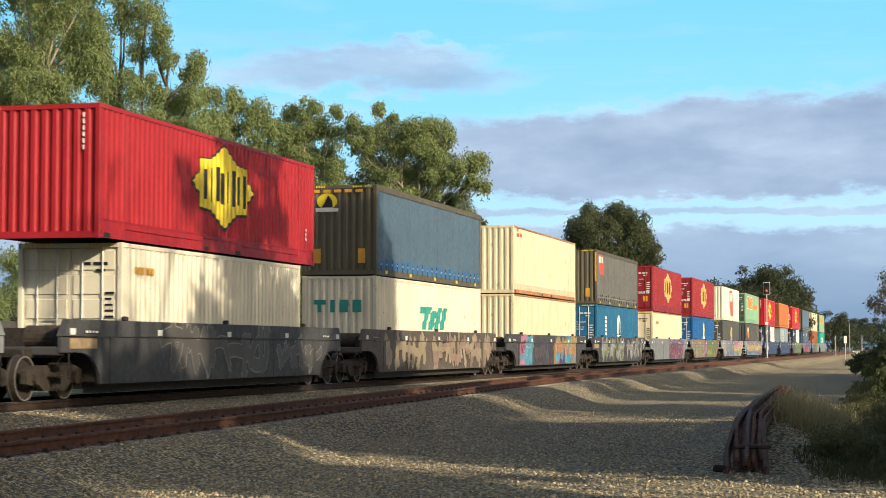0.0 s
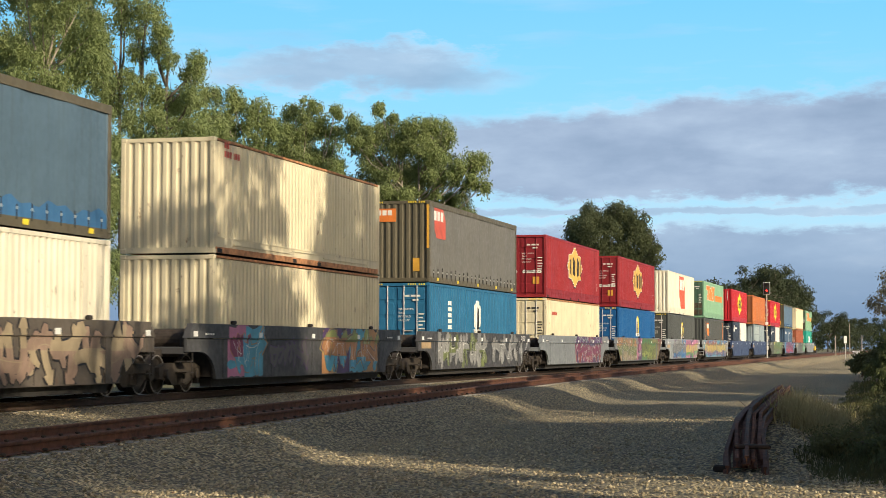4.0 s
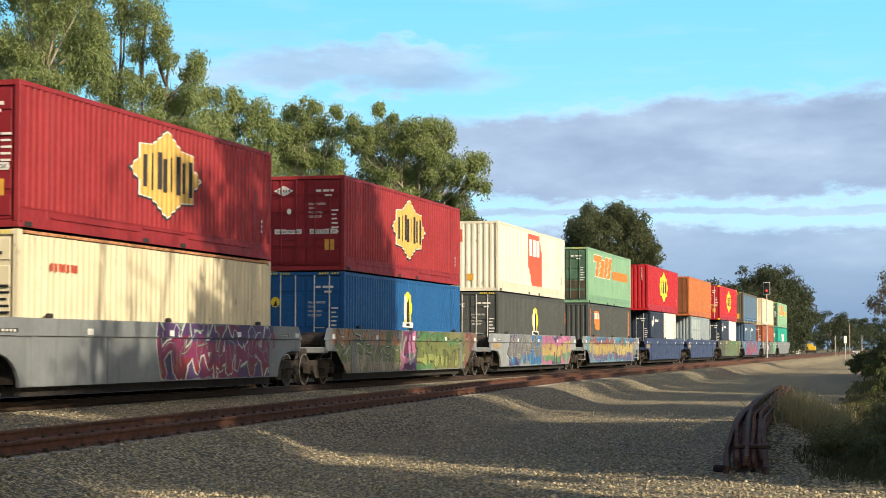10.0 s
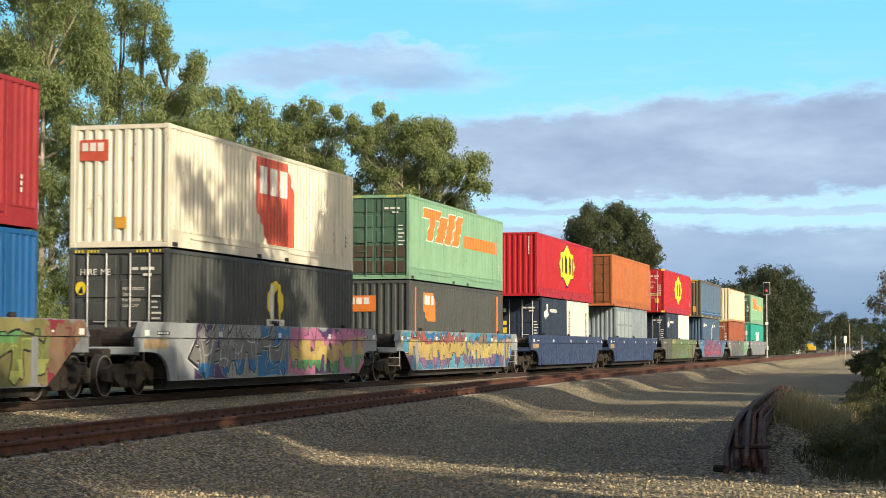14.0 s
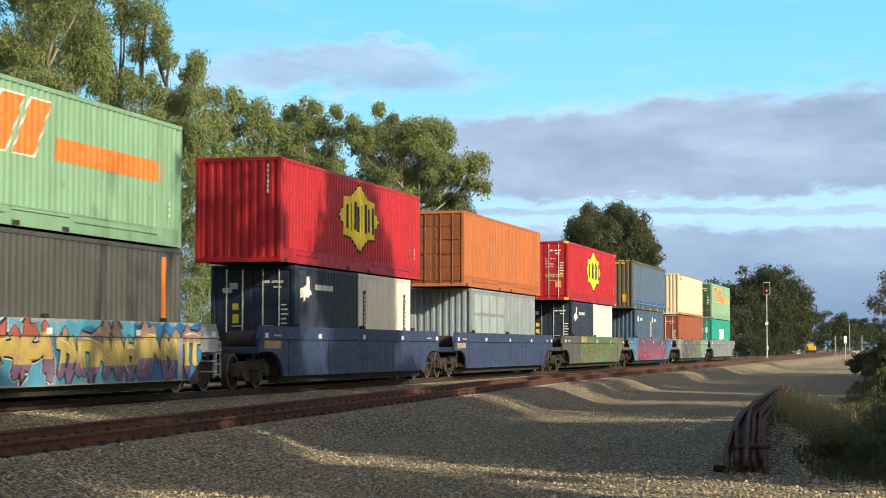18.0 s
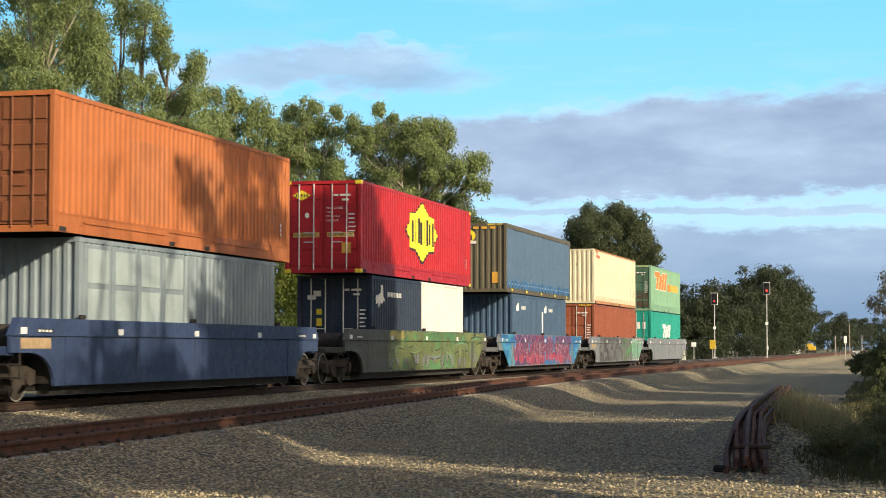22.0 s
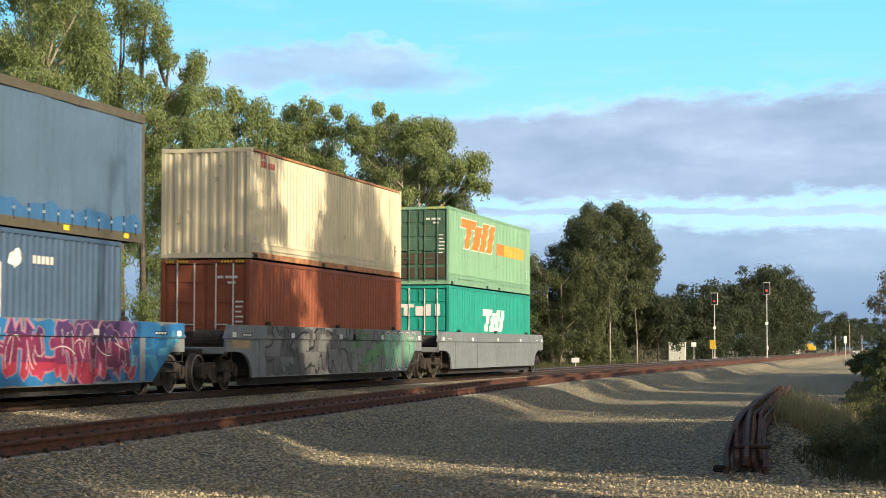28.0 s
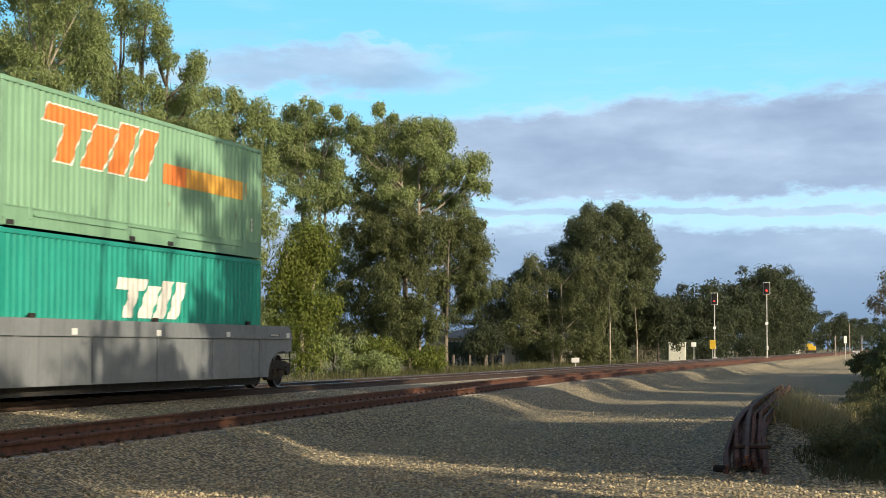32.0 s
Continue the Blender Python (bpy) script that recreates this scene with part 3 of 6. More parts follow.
        for dy in (-0.9, 0.9):
            axle = part("wheelset", Soup().tube((-0.95, 0, 0), (0.95, 0, 0), 0.08, n=10), IRON, w, "turning steel wheelset")
            axle.location = (0, yc + dy, 0.46)
            WHEELSETS.append(axle)
            for sx in (-1, 1):
                disc = [(0.70, 0.10), (0.70, 0.16), (0.745, 0.20), (0.745, 0.37), (0.70, 0.40), (0.66, 0.485), (0.69, 0.487), (0.712, 0.462), (0.83, 0.455), (0.83, 0.40), (0.785, 0.37), (0.775, 0.2), (0.85, 0.16), (0.85, 0.10)]
                part("wheel", lathe([(sx * x, r) for x, r in disc], 0, 0), WHEELSTEEL, axle, "steel wheel with a bright rim")
                part("rim", ring(sx * 0.832, 0, 0, 0.424, 0.452), TREAD, axle, "bright worn wheel rim")
    return w


CREAM = paint("cream_paint", (0.74, 0.66, 0.46), 0.5, 0.2, 0.75)
CREAM2 = paint("ivory_paint", (0.80, 0.75, 0.60), 0.5, 0.2, 0.7)
REDP = paint("red_paint", (0.40, 0.018, 0.026), 0.42, 0.2, 0.25)
REDB = paint("bright_red_paint", (0.46, 0.02, 0.028), 0.42, 0.15, 0.15)
MAROON = paint("dull_red_paint", (0.31, 0.026, 0.032), 0.5, 0.25, 0.5)
BLUEGREY = paint("blue_grey_curtain", (0.095, 0.155, 0.215), 0.55, 0.2, 0.0)
GREYC = paint("grey_curtain", (0.17, 0.165, 0.15), 0.6, 0.2, 0.0)
PALEBLUE = paint("slate_blue_curtain", (0.105, 0.175, 0.265), 0.6, 0.2, 0.0)
HEMBLUE = paint("curtain_hem_blue", (0.05, 0.16, 0.34), 0.6, 0.3, 0.0)
OLIVE = paint("olive_grey_steel", (0.12, 0.105, 0.07), 0.5, 0.2, 0.3)
BLUE = paint("blue_paint", (0.025, 0.15, 0.29), 0.42, 0.2, 0.25)
DEEPBLUE = paint("deep_blue_paint", (0.012, 0.105, 0.30), 0.42, 0.15, 0.25)
STEELBLUE = paint("faded_blue_paint", (0.065, 0.115, 0.19), 0.5, 0.2, 0.3)
CHAR = paint("charcoal_paint", (0.078, 0.085, 0.082), 0.5, 0.2, 0.3)
GREEN = paint("pale_green_paint", (0.23, 0.42, 0.27), 0.5, 0.2, 0.4)
TEAL = paint("teal_paint", (0.02, 0.32, 0.25), 0.45, 0.2, 0.3)
ORANGE = paint("orange_paint", (0.49, 0.158, 0.05), 0.5, 0.2, 0.3)
NAVY = paint("navy_paint", (0.03, 0.045, 0.075), 0.45, 0.2, 0.4)
WHITEP = paint("white_paint", (0.74, 0.72, 0.66), 0.5, 0.12, 0.25)
SILVER = paint("silver_grey_paint", (0.27, 0.33, 0.36), 0.45, 0.35, 0.6)
BROWN = paint("brown_paint", (0.30, 0.09, 0.045), 0.5, 0.25, 0.5)
# rusty orange doors, darkened to brown for the shade on this end
SHADED_RUSTDOOR = paint("shaded_brown_orange_doors", (0.24, 0.085, 0.035), 0.55, 0.25, 0.8)
DARKDOOR = paint("maroon_doors", (0.25, 0.017, 0.025), 0.5, 0.25, 0.5)
# weathered and rusty, with the shade on the door end also in the colour
GREENDOOR = paint("weathered_shaded_green_doors", (0.075, 0.15, 0.10), 0.55, 0.4, 1.6)
PALEPANEL = paint("pale_door_panel", (0.42, 0.50, 0.50), 0.45, 0.3, 0.6)
# rust, darkened further for the same end shade
RUSTPANEL = paint("rusted_shaded_door_panel", (0.075, 0.058, 0.04), 0.7, 0.5, 3.0)
W_DARK = paint("wagon_dark_grey", (0.075, 0.075, 0.078), 0.5, 0.25, 0.4)
W_BROWN = paint("wagon_brown_grey", (0.13, 0.11, 0.09), 0.55, 0.25, 0.5)
W_GREY = paint("wagon_grey", (0.23, 0.25, 0.265), 0.5, 0.2, 0.3)
W_LIGHT = paint("wagon_light_grey", (0.33, 0.36, 0.38), 0.5, 0.2, 0.3)
W_NAVY = paint("wagon_navy", (0.045, 0.07, 0.15), 0.45, 0.2, 0.25)
W_GREEN = paint("wagon_green_grey", (0.115, 0.12, 0.10), 0.55, 0.2, 0.4)

MIDS = [23.4, 44.65, 65.65, 86.4, 107.4, 128.55, 149.8, 171.1, 192.3, 214.05, 235.2, 256.65, 277.7, 299.25, 320.5]
L48, L40, L20 = 14.63, 12.19, 6.058
BASE, UPPER, HC = 0.42, 3.42, 2.9
LOWH = UPPER - BASE - 0.03

WAGON_LOOK = [(W_GREY, "grey"), (W_DARK, "dark grey"), (W_BROWN, "brownish grey"), (W_DARK, "dark grey"), (W_DARK, "dark grey"), (W_GREY, "grey"),
              (W_GREY, "graffiti-covered"), (W_LIGHT, "light grey"), (W_LIGHT, "light grey"), (W_NAVY, "navy blue"), (W_NAVY, "navy blue"),
              (W_GREEN, "greenish grey"), (W_GREY, "grey"), (W_GREY, "grey"), (W_GREY, "plain grey")]
WAGONS = [wagon(k, MIDS[k], m, "%s steel well wagon riding on two bogies" % t) for k, (m, t) in enumerate(WAGON_LOOK)]

# (wagon, upper: material, end, style, post) and the boxes below
UP = [(0, GREYC, "ribs", "curtain", OLIVE, "grey curtain-sided container"), (1, REDP, "ribs", "corr", None, "red corrugated steel container with a yellow star mark"),
      (2, BLUEGREY, "ribs", "curtain", OLIVE, "blue-grey curtain-sided container with olive end"), (3, CREAM, "ribs", "corr", None, "cream corrugated steel container"),
      (4, GREYC, "ribs", "curtain", OLIVE, "grey curtain-sided container with an orange corner mark"), (5, MAROON, "doors", "corr", None, "dull red steel container with a gold star mark"),
      (6, MAROON, "doors", "corr", None, "dull red steel container with a gold star mark"), (7, CREAM2, "ribs", "corr", None, "off-white steel container with red patch"),
      (8, GREEN, "doors", "corr", None, "pale green steel container with orange marking"), (9, REDB, "ribs", "corr", None, "bright red steel container with a yellow star mark"),
      (10, ORANGE, "doors", "corr", None, "orange steel container with rusty doors, browned by painted-in shade"), (11, REDB, "doors", "corr", None, "bright red steel container with a yellow star mark"),
      (12, PALEBLUE, "ribs", "curtain", OLIVE, "slate blue curtain-sided container"), (13, CREAM, "ribs", "corr", None, "cream corrugated steel container with sooty streaks"),
      (14, GREEN, "doors", "corr", None, "pale green steel container with orange marking")]
LOW = [(0, CREAM2, L48, "doors", "off-white steel container"), (1, CREAM2, L40, "doors", "ivory steel container with ribbed doors"), (2, CREAM2, L48, "ribs", "off-white steel container with teal marking"),
       (3, CREAM, L48, "ribs", "cream steel container"), (4, BLUE, L48, "doors", "blue steel container with white door bars"), (5, CREAM, L48, "doors", "cream steel container with paneled doors"),
       (6, DEEPBLUE, L48, "doors", "blue steel container with a yellow oval mark"), (7, CHAR, L48, "doors", "charcoal steel container with white door bars"),
       (8, CHAR, L48, "ribs", "charcoal steel container with an orange patch"), (9, NAVY, L20, "doors", "navy blue short steel container"), (9, WHITEP, L20, "ribs", "white short steel container"),
       (10, SILVER, L20, "ribs", "silver grey short steel container"), (10, SILVER, L20, "ribs", "silver grey short steel container"), (11, NAVY, L20, "doors", "navy blue short steel container"), (11, WHITEP, L20, "ribs", "white short steel container"),
       (12, STEELBLUE, L20, "ribs", "faded blue short steel container"), (12, STEELBLUE, L20, "ribs", "faded blue short steel container"), (13, BROWN, L48, "doors", "brown steel container with rusty sides"), (14, TEAL, L48, "doors", "teal steel container with white markings")]
UPPERS = {k: container(k, MIDS[k], UPPER, L48, HC, m, e, t + " stacked on another", s, p, doorm={10: SHADED_RUSTDOOR, 5: DARKDOOR, 6: DARKDOOR, 8: GREENDOOR, 14: GREENDOOR}.get(k)) for k, m, e, s, p, t in UP}
LOWERS = {}
for k, m, L, e, t in LOW:
    shift = 0.0 if L > 7 else (-3.06 if k not in LOWERS else 3.06)
    LOWERS.setdefault(k, []).append(container(k, MIDS[k] + shift, BASE, L, LOWH, m, e, t + " in the wagon well"))


# ---- markings on the boxes ----
Y_MARK = plain("mark_yellow", (0.85, 0.66, 0.04), 0.45, 0, 0.1, 3.0)
GOLD_MARK = plain("mark_gold", (0.62, 0.40, 0.10), 0.5, 0, 0.15, 3.0)
K_MARK = plain("mark_black", (0.012, 0.013, 0.018), 0.5, 0, 0.2, 3.0)
W_MARK = plain("mark_white", (0.78, 0.76, 0.70), 0.5, 0, 0.12, 5.0)
R_MARK = plain("mark_red", (0.58, 0.10, 0.055), 0.5, 0, 0.15, 3.0)
O_MARK = plain("mark_orange", (0.72, 0.20, 0.035), 0.5, 0, 0.15, 3.0)
AMBER_MARK = plain("mark_amber", (0.68, 0.36, 0.05), 0.5, 0, 0.15, 3.0)
T_MARK = plain("mark_teal", (0.03, 0.30, 0.25), 0.5, 0, 0.15, 3.0)
HW = 1.25


def star_points(cy, cz, a, b):
    """An eight-pointed badge: spikes up, down and sideways, square corners between."""
    q = [(1.0, 0.0), (0.84, 0.2), (0.76, 0.24), (0.76, 0.56), (0.42, 0.6), (0.2, 0.8), (0.0, 1.0)]
    full = q + [(-u, v) for u, v in q[-2::-1]] + [(-u, -v) for u, v in q[1:]] + [(u, -v) for u, v in q[-2:0:-1]]
    return [(cy + u * a, cz + v * b) for u, v in full]


def badge(box, fill, cy=0.15, cz=1.68, a=2.15, b=1.06):
    x = HW - 0.010
    gold = fill is GOLD_MARK
    side_mark(box, "badge_edge", [star_points(cy - 0.02, cz - 0.02, a * (1.025 if gold else 1.05), b * (1.03 if gold else 1.07))], K_MARK, x)
    side_mark(box, "badge_rim", [star_points(cy, cz, a * 0.99, b * 0.99)], W_MARK if gold else fill, x + 0.003)
    side_mark(box, "badge", [star_points(cy, cz, a * 0.955, b * 0.955)], fill, x + 0.006, "star-shaped badge")
    for i, (u0, u1) in enumerate(((-0.66, -0.57), (-0.45, -0.37), (-0.25, -0.17), (-0.10, -0.02), (0.07, 0.15), (0.27, 0.35), (0.43, 0.50), (0.60, 0.70))):
        lo, hi = 0.36 + 0.05 * (i % 2), 0.33 + 0.06 * (i % 3)
        side_mark(box, "badge_bar", [[(cy + u0 * a, cz - lo * b), (cy + u1 * a, cz - lo * b), (cy + u1 * a, cz + hi * b), (cy + u0 * a, cz + hi * b)]], K_MARK, x + 0.009)


def slant(y0, y1, z0, z1, lean):
    return [(y0 - lean * 0.5, z0), (y1 - lean * 0.5, z0), (y1 + lean * 0.5, z1), (y0 + lean * 0.5, z1)]


def slanted_mark(box, mat, y0, y1, z0, z1, edge=None, lean=0.35):
    """A band with four leaning blocks under it, as on the transport firm's boxes."""
    w = y1 - y0
    x = HW - 0.010
    blocks = [slant(y0, y0 + w * 0.42, z1 - (z1 - z0) * 0.3, z1, lean * 0.35), slant(y0 + w * 0.12, y0 + w * 0.26, z0, z1 - (z1 - z0) * 0.3, lean * 0.7),
              slant(y0 + w * 0.36, y0 + w * 0.56, z0, z1 - (z1 - z0) * 0.16, lean), slant(y0 + w * 0.60, y0 + w * 0.76, z0, z1, lean),
              slant(y0 + w * 0.81, y0 + w * 0.97, z0, z1, lean)]
    if edge:
        for o in blocks:
            cy, cz = sum(p[0] for p in o) / 4, sum(p[1] for p in o) / 4
            side_mark(box, "mark_edge", [[(p[0] + math.copysign(0.045, p[0] - cy), p[1] + math.copysign(0.035, p[1] - cz)) for p in o]], edge, x)
    for i, o in enumerate(blocks):
        side_mark(box, "mark_block", [o], mat, x + 0.004 + 0.0005 * i)


def oval(cy, cz, a, b, n=20):
    return [(cy + a * math.cos(2 * math.pi * i / n), cz + b * math.sin(2 * math.pi * i / n)) for i in range(n)]


def oval_mark(box, cy, cz, a, b, fill):
    x = HW - 0.010
    side_mark(box, "oval_mark", [oval(cy, cz, a, b * 1.12, 28)], fill, x, "tall oval badge")
    side_mark(box, "oval_half", [[p for p in oval(cy - a * 0.04, cz, a * 0.86, b, 28) if p[0] < cy - a * 0.1]], W_MARK, x + 0.003)
    side_mark(box, "oval_figure", [[(cy - a * 0.2, cz - b * 0.95), (cy + a * 0.45, cz - b * 0.95), (cy + a * 0.42, cz - b * 0.1), (cy + a * 0.3, cz + b * 0.5), (cy + a * 0.1, cz + b * 0.75), (cy - a * 0.12, cz + b * 0.3), (cy - a * 0.1, cz - b * 0.2)]], K_MARK, x + 0.006)
    side_mark(box, "oval_plate", [[(cy - a * 1.1, cz - b * 1.3), (cy + a * 1.1, cz - b * 1.3), (cy + a * 1.1, cz - b * 0.95), (cy - a * 1.1, cz - b * 0.95)]], W_MARK, x + 0.009)
    for i in range(5):
        u = cy + a * (-0.85 + 0.37 * i)
        side_mark(box, "oval_plate_bar", [[(u, cz - b * 1.22), (u + a * 0.2, cz - b * 1.22), (u + a * 0.2, cz - b * 1.03), (u, cz - b * 1.03)]], K_MARK, x + 0.012)


def red_patch(box, y0, y1, z0, z1, bars=True):
    w, h = y1 - y0, z1 - z0
    x = HW - 0.010
    side_mark(box, "patch", [[(y0 + w * 0.28, z0), (y1, z0), (y1, z0 + h * 0.62), (y0 + w * 0.8, z1), (y0, z1), (y0, z0 + h * 0.42), (y0 + w * 0.18, z0 + h * 0.2)]], R_MARK if bars else O_MARK, x, "red map-shaped patch")
    for i in range(3):
        u = y0 + w * (0.08 + 0.26 * i)
        side_mark(box, "patch_bar", [[(u, z0 + h * 0.58), (u + w * 0.19, z0 + h * 0.58), (u + w * 0.19, z0 + h * 0.9), (u, z0 + h * 0.9)]], W_MARK, x + 0.004)


def code_bars(box, L, H, mat=None, seed=0):
    """Plain bars in place of the numbers and data on the door."""
    rng = random.Random(seed)
    y = -L / 2 + 0.012
    rows = [(0.34, 0.5, H - 0.5, H - 0.43), (0.56, 0.9, H - 0.5, H - 0.43), (0.62, 0.84, H - 0.64, H - 0.58)]
    for i in range(6):
        z = H * 0.40 + i * 0.13
        rows.append((0.84, 0.84 + rng.uniform(0.14, 0.24), z, z + 0.045))
    end_mark(box, "data_bar", rows, mat or W_MARK, y)


def hazard(box, L, H):
    """Yellow warning dashes on the upper end rail."""
    for x in (-1.02, -0.62, 0.62, 1.02):
        end_mark(box, "warning_strip", [(x - 0.17 + 0.085 * i, x - 0.125 + 0.085 * i, H - 0.085, H - 0.025) for i in range(4)], Y_MARK, -L / 2 + 0.004)


def side_codes(box, y, z, n, mat, upright=True):
    for i in range(n):
        if upright:
            s = Soup().box(HW - 0.01, HW - 0.004, y, y + 0.07, z - i * 0.13, z - i * 0.13 + 0.09)
        else:
            s = Soup().box(HW - 0.01, HW - 0.004, y + i * 0.19, y + i * 0.19 + 0.13, z, z + 0.16)
        part("side_code", s, mat, box)


def end_shape(box, name, outline, mat, y):
    """A painted outline of (x, z) points on the end wall."""
    n = len(outline)
    vs = [(x, yy, z) for yy in (y, y - 0.005) for x, z in outline]
    fs = [tuple(range(n)), tuple(range(2 * n - 1, n - 1, -1))] + [(i, n + i, n + (i + 1) % n, (i + 1) % n) for i in range(n)]
    part(name, Soup().add(vs, fs), mat, box)


for k, fill in ((1, Y_MARK), (5, GOLD_MARK), (6, GOLD_MARK), (9, Y_MARK), (11, Y_MARK)):
    badge(UPPERS[k], fill)
for k in (5, 6, 11):
    code_bars(UPPERS[k], L48, HC, seed=k)
    end_shape(UPPERS[k], "end_badge", [(-1.02, 2.44), (-0.9, 2.49), (-0.82, 2.55), (-0.7, 2.6), (-0.58, 2.55), (-0.5, 2.49), (-0.38, 2.44), (-0.5, 2.39), (-0.58, 2.33), (-0.7, 2.28), (-0.82, 2.33), (-0.9, 2.39)], W_MARK if k < 9 else Y_MARK, -L48 / 2 + 0.010)
    end_mark(UPPERS[k], "end_badge_bar", [(-0.9 + 0.09 * i, -0.86 + 0.09 * i, 2.40, 2.48) for i in range(5)], K_MARK, -L48 / 2 + 0.004)
    end_mark(UPPERS[k], "yellow_plate", [(0.62, 0.92, 0.62, 0.95)], AMBER_MARK, -L48 / 2 + 0.010)
    end_shape(UPPERS[k], "round_plate", oval(-0.52, 1.81, 0.07, 0.09, 14), W_MARK, -L48 / 2 + 0.008)
for k in (1, 9):
    end_mark(UPPERS[k], "upright_code", [(0.84, 0.89, 1.9 + 0.14 * i, 2.0 + 0.14 * i) for i in range(6)], W_MARK, -L48 / 2 + 0.012)
def lettering(box, words, x, z, size, y, mat, side=False):
    """Painted words on the leading end of a container, or on the long side of a wagon."""
    cu = bpy.data.curves.new("lettering", "FONT")
    cu.body, cu.size, cu.extrude = words, size, 0.002
    tmp = bpy.data.objects.new("lettering", cu)
    me = bpy.data.meshes.new_from_object(tmp)
    bpy.data.objects.remove(tmp)
    me.materials.clear()
    me.materials.append(mat)
    me.transform(pose(x, y, z, 90, 0, 90 if side else 0))
    part("lettering", me, mat, box, "white painted words")


for k in (5, 6, 11):
    for x0, x1, words in ((-0.98, -0.12, "YOU ARE PASSING"), (0.14, 1.02, "ANOTHER FOX")):
        end_mark(UPPERS[k], "slogan_strip", [(x0, x1, 1.12, 1.27)], W_MARK if k < 9 else GOLD_MARK, -L48 / 2 + 0.012)
        lettering(UPPERS[k], words, x0 + 0.03, 1.155, 0.092 if x0 < 0 else 0.115, -L48 / 2 + 0.004, K_MARK)
for box, lk in ((UPPERS[5], L48), (UPPERS[6], L48), (UPPERS[11], L48), (LOWERS[4][0], L48), (LOWERS[6][0], L48), (LOWERS[7][0], L48)):
    for i, words in enumerate(("MAX GROSS", "TARE", "PAYLOAD", "CUB CAP")):
        lettering(box, words, 0.1, 2.0 - 0.13 * i, 0.10, -lk / 2 + 0.014, W_MARK)
lettering(LOWERS[7][0], "HIRE", -0.98, 2.36, 0.21, -L48 / 2 + 0.008, W_MARK)
lettering(LOWERS[7][0], "ME", -0.46, 2.36, 0.21, -L48 / 2 + 0.008, W_MARK)
slanted_mark(UPPERS[8], O_MARK, -5.4, 0.2, 1.45, 2.58, W_MARK, 0.75)
side_mark(UPPERS[8], "stripe", [slant(0.6, 6.2, 1.46, 1.93, 0.12)], O_MARK, HW - 0.006)
slanted_mark(UPPERS[14], O_MARK, -5.4, 0.2, 1.45, 2.58, W_MARK, 0.75)
side_mark(UPPERS[14], "stripe", [slant(0.7, 2.1, 1.46, 1.93, 0.12)], O_MARK, HW - 0.006)
side_mark(UPPERS[14], "stripe", [slant(2.11, 6.15, 1.46, 1.93, 0.12)], AMBER_MARK, HW - 0.006)
for k in (8, 14):
    code_bars(UPPERS[k], L48, HC, seed=k)
    hazard(UPPERS[k], L48, HC)
slanted_mark(LOWERS[14][0], W_MARK, -1.85, 2.0, 1.32, 2.2, None, 0.6)
end_mark(LOWERS[14][0], "end_mark", [(-0.75, -0.1, 2.15, 2.28), (-0.5, -0.35, 1.85, 2.15), (-0.05, 0.25, 1.85, 2.2), (0.35, 0.54, 1.85, 2.28), (0.7, 0.89, 1.85, 2.28)], W_MARK, -L48 / 2 + 0.008)
slanted_mark(LOWERS[2][0], T_MARK, -1.85, 1.8, 1.3, 2.1, None, 0.6)
end_mark(LOWERS[2][0], "end_mark", [(-0.85, -0.45, 2.05, 2.2), (-0.72, -0.6, 1.8, 2.05), (-0.3, -0.15, 1.8, 2.2), (0.02, 0.3, 1.8, 2.2), (0.45, 0.75, 1.8, 2.2)], T_MARK, -L48 / 2 + 0.012)
red_patch(UPPERS[7], -1.35, 1.8, 0.42, 2.72)
end_mark(UPPERS[7], "end_patch", [(-1.0, -0.28, 2.05, 2.55)], R_MARK, -L48 / 2 + 0.012)
end_mark(UPPERS[7], "end_patch_bar", [(-0.95 + 0.2 * i, -0.8 + 0.2 * i, 2.28, 2.48) for i in range(3)], W_MARK, -L48 / 2 + 0.006)
end_mark(UPPERS[7], "yellow_plate", [(-0.1, 0.18, 0.45, 0.72)], AMBER_MARK, -L48 / 2 + 0.012)
red_patch(UPPERS[4], -6.85, -5.0, 1.6, 2.68)
end_mark(UPPERS[4], "end_patch", [(-0.75, 0.0, 2.15, 2.62)], O_MARK, -L48 / 2 + 0.012)
end_mark(UPPERS[4], "end_patch_bar", [(-0.7 + 0.2 * i, -0.55 + 0.2 * i, 2.38, 2.56) for i in range(3)], W_MARK, -L48 / 2 + 0.006)
red_patch(LOWERS[8][0], -5.4, -3.7, 1.6, 2.6, False)
end_mark(LOWERS[8][0], "end_patch", [(-0.95, 0.05, 1.9, 2.45)], O_MARK, -L48 / 2 + 0.012)
end_mark(LOWERS[8][0], "end_patch_bar", [(-0.9 + 0.26 * i, -0.7 + 0.26 * i, 2.15, 2.38) for i in range(3)], W_MARK, -L48 / 2 + 0.006)
for y in (-6.6, 6.2):
    side_mark(LOWERS[8][0], "orange_band", [[(y, 0.6), (y + 0.22, 0.6), (y + 0.22, 2.75), (y, 2.75)]], O_MARK, HW - 0.008)
for k in (2, 12):
    end_shape(UPPERS[k], "end_oval", oval(-0.42, 2.38, 0.34, 0.26), Y_MARK, -L48 / 2 + 0.012)
    end_shape(UPPERS[k], "end_oval_figure", [(-0.6, 2.18), (-0.22, 2.18), (-0.25, 2.4), (-0.38, 2.58), (-0.46, 2.42)], K_MARK, -L48 / 2 + 0.007)
    end_mark(UPPERS[k], "end_oval_plate", [(-0.8, -0.04, 2.04, 2.16)], W_MARK, -L48 / 2 + 0.004)
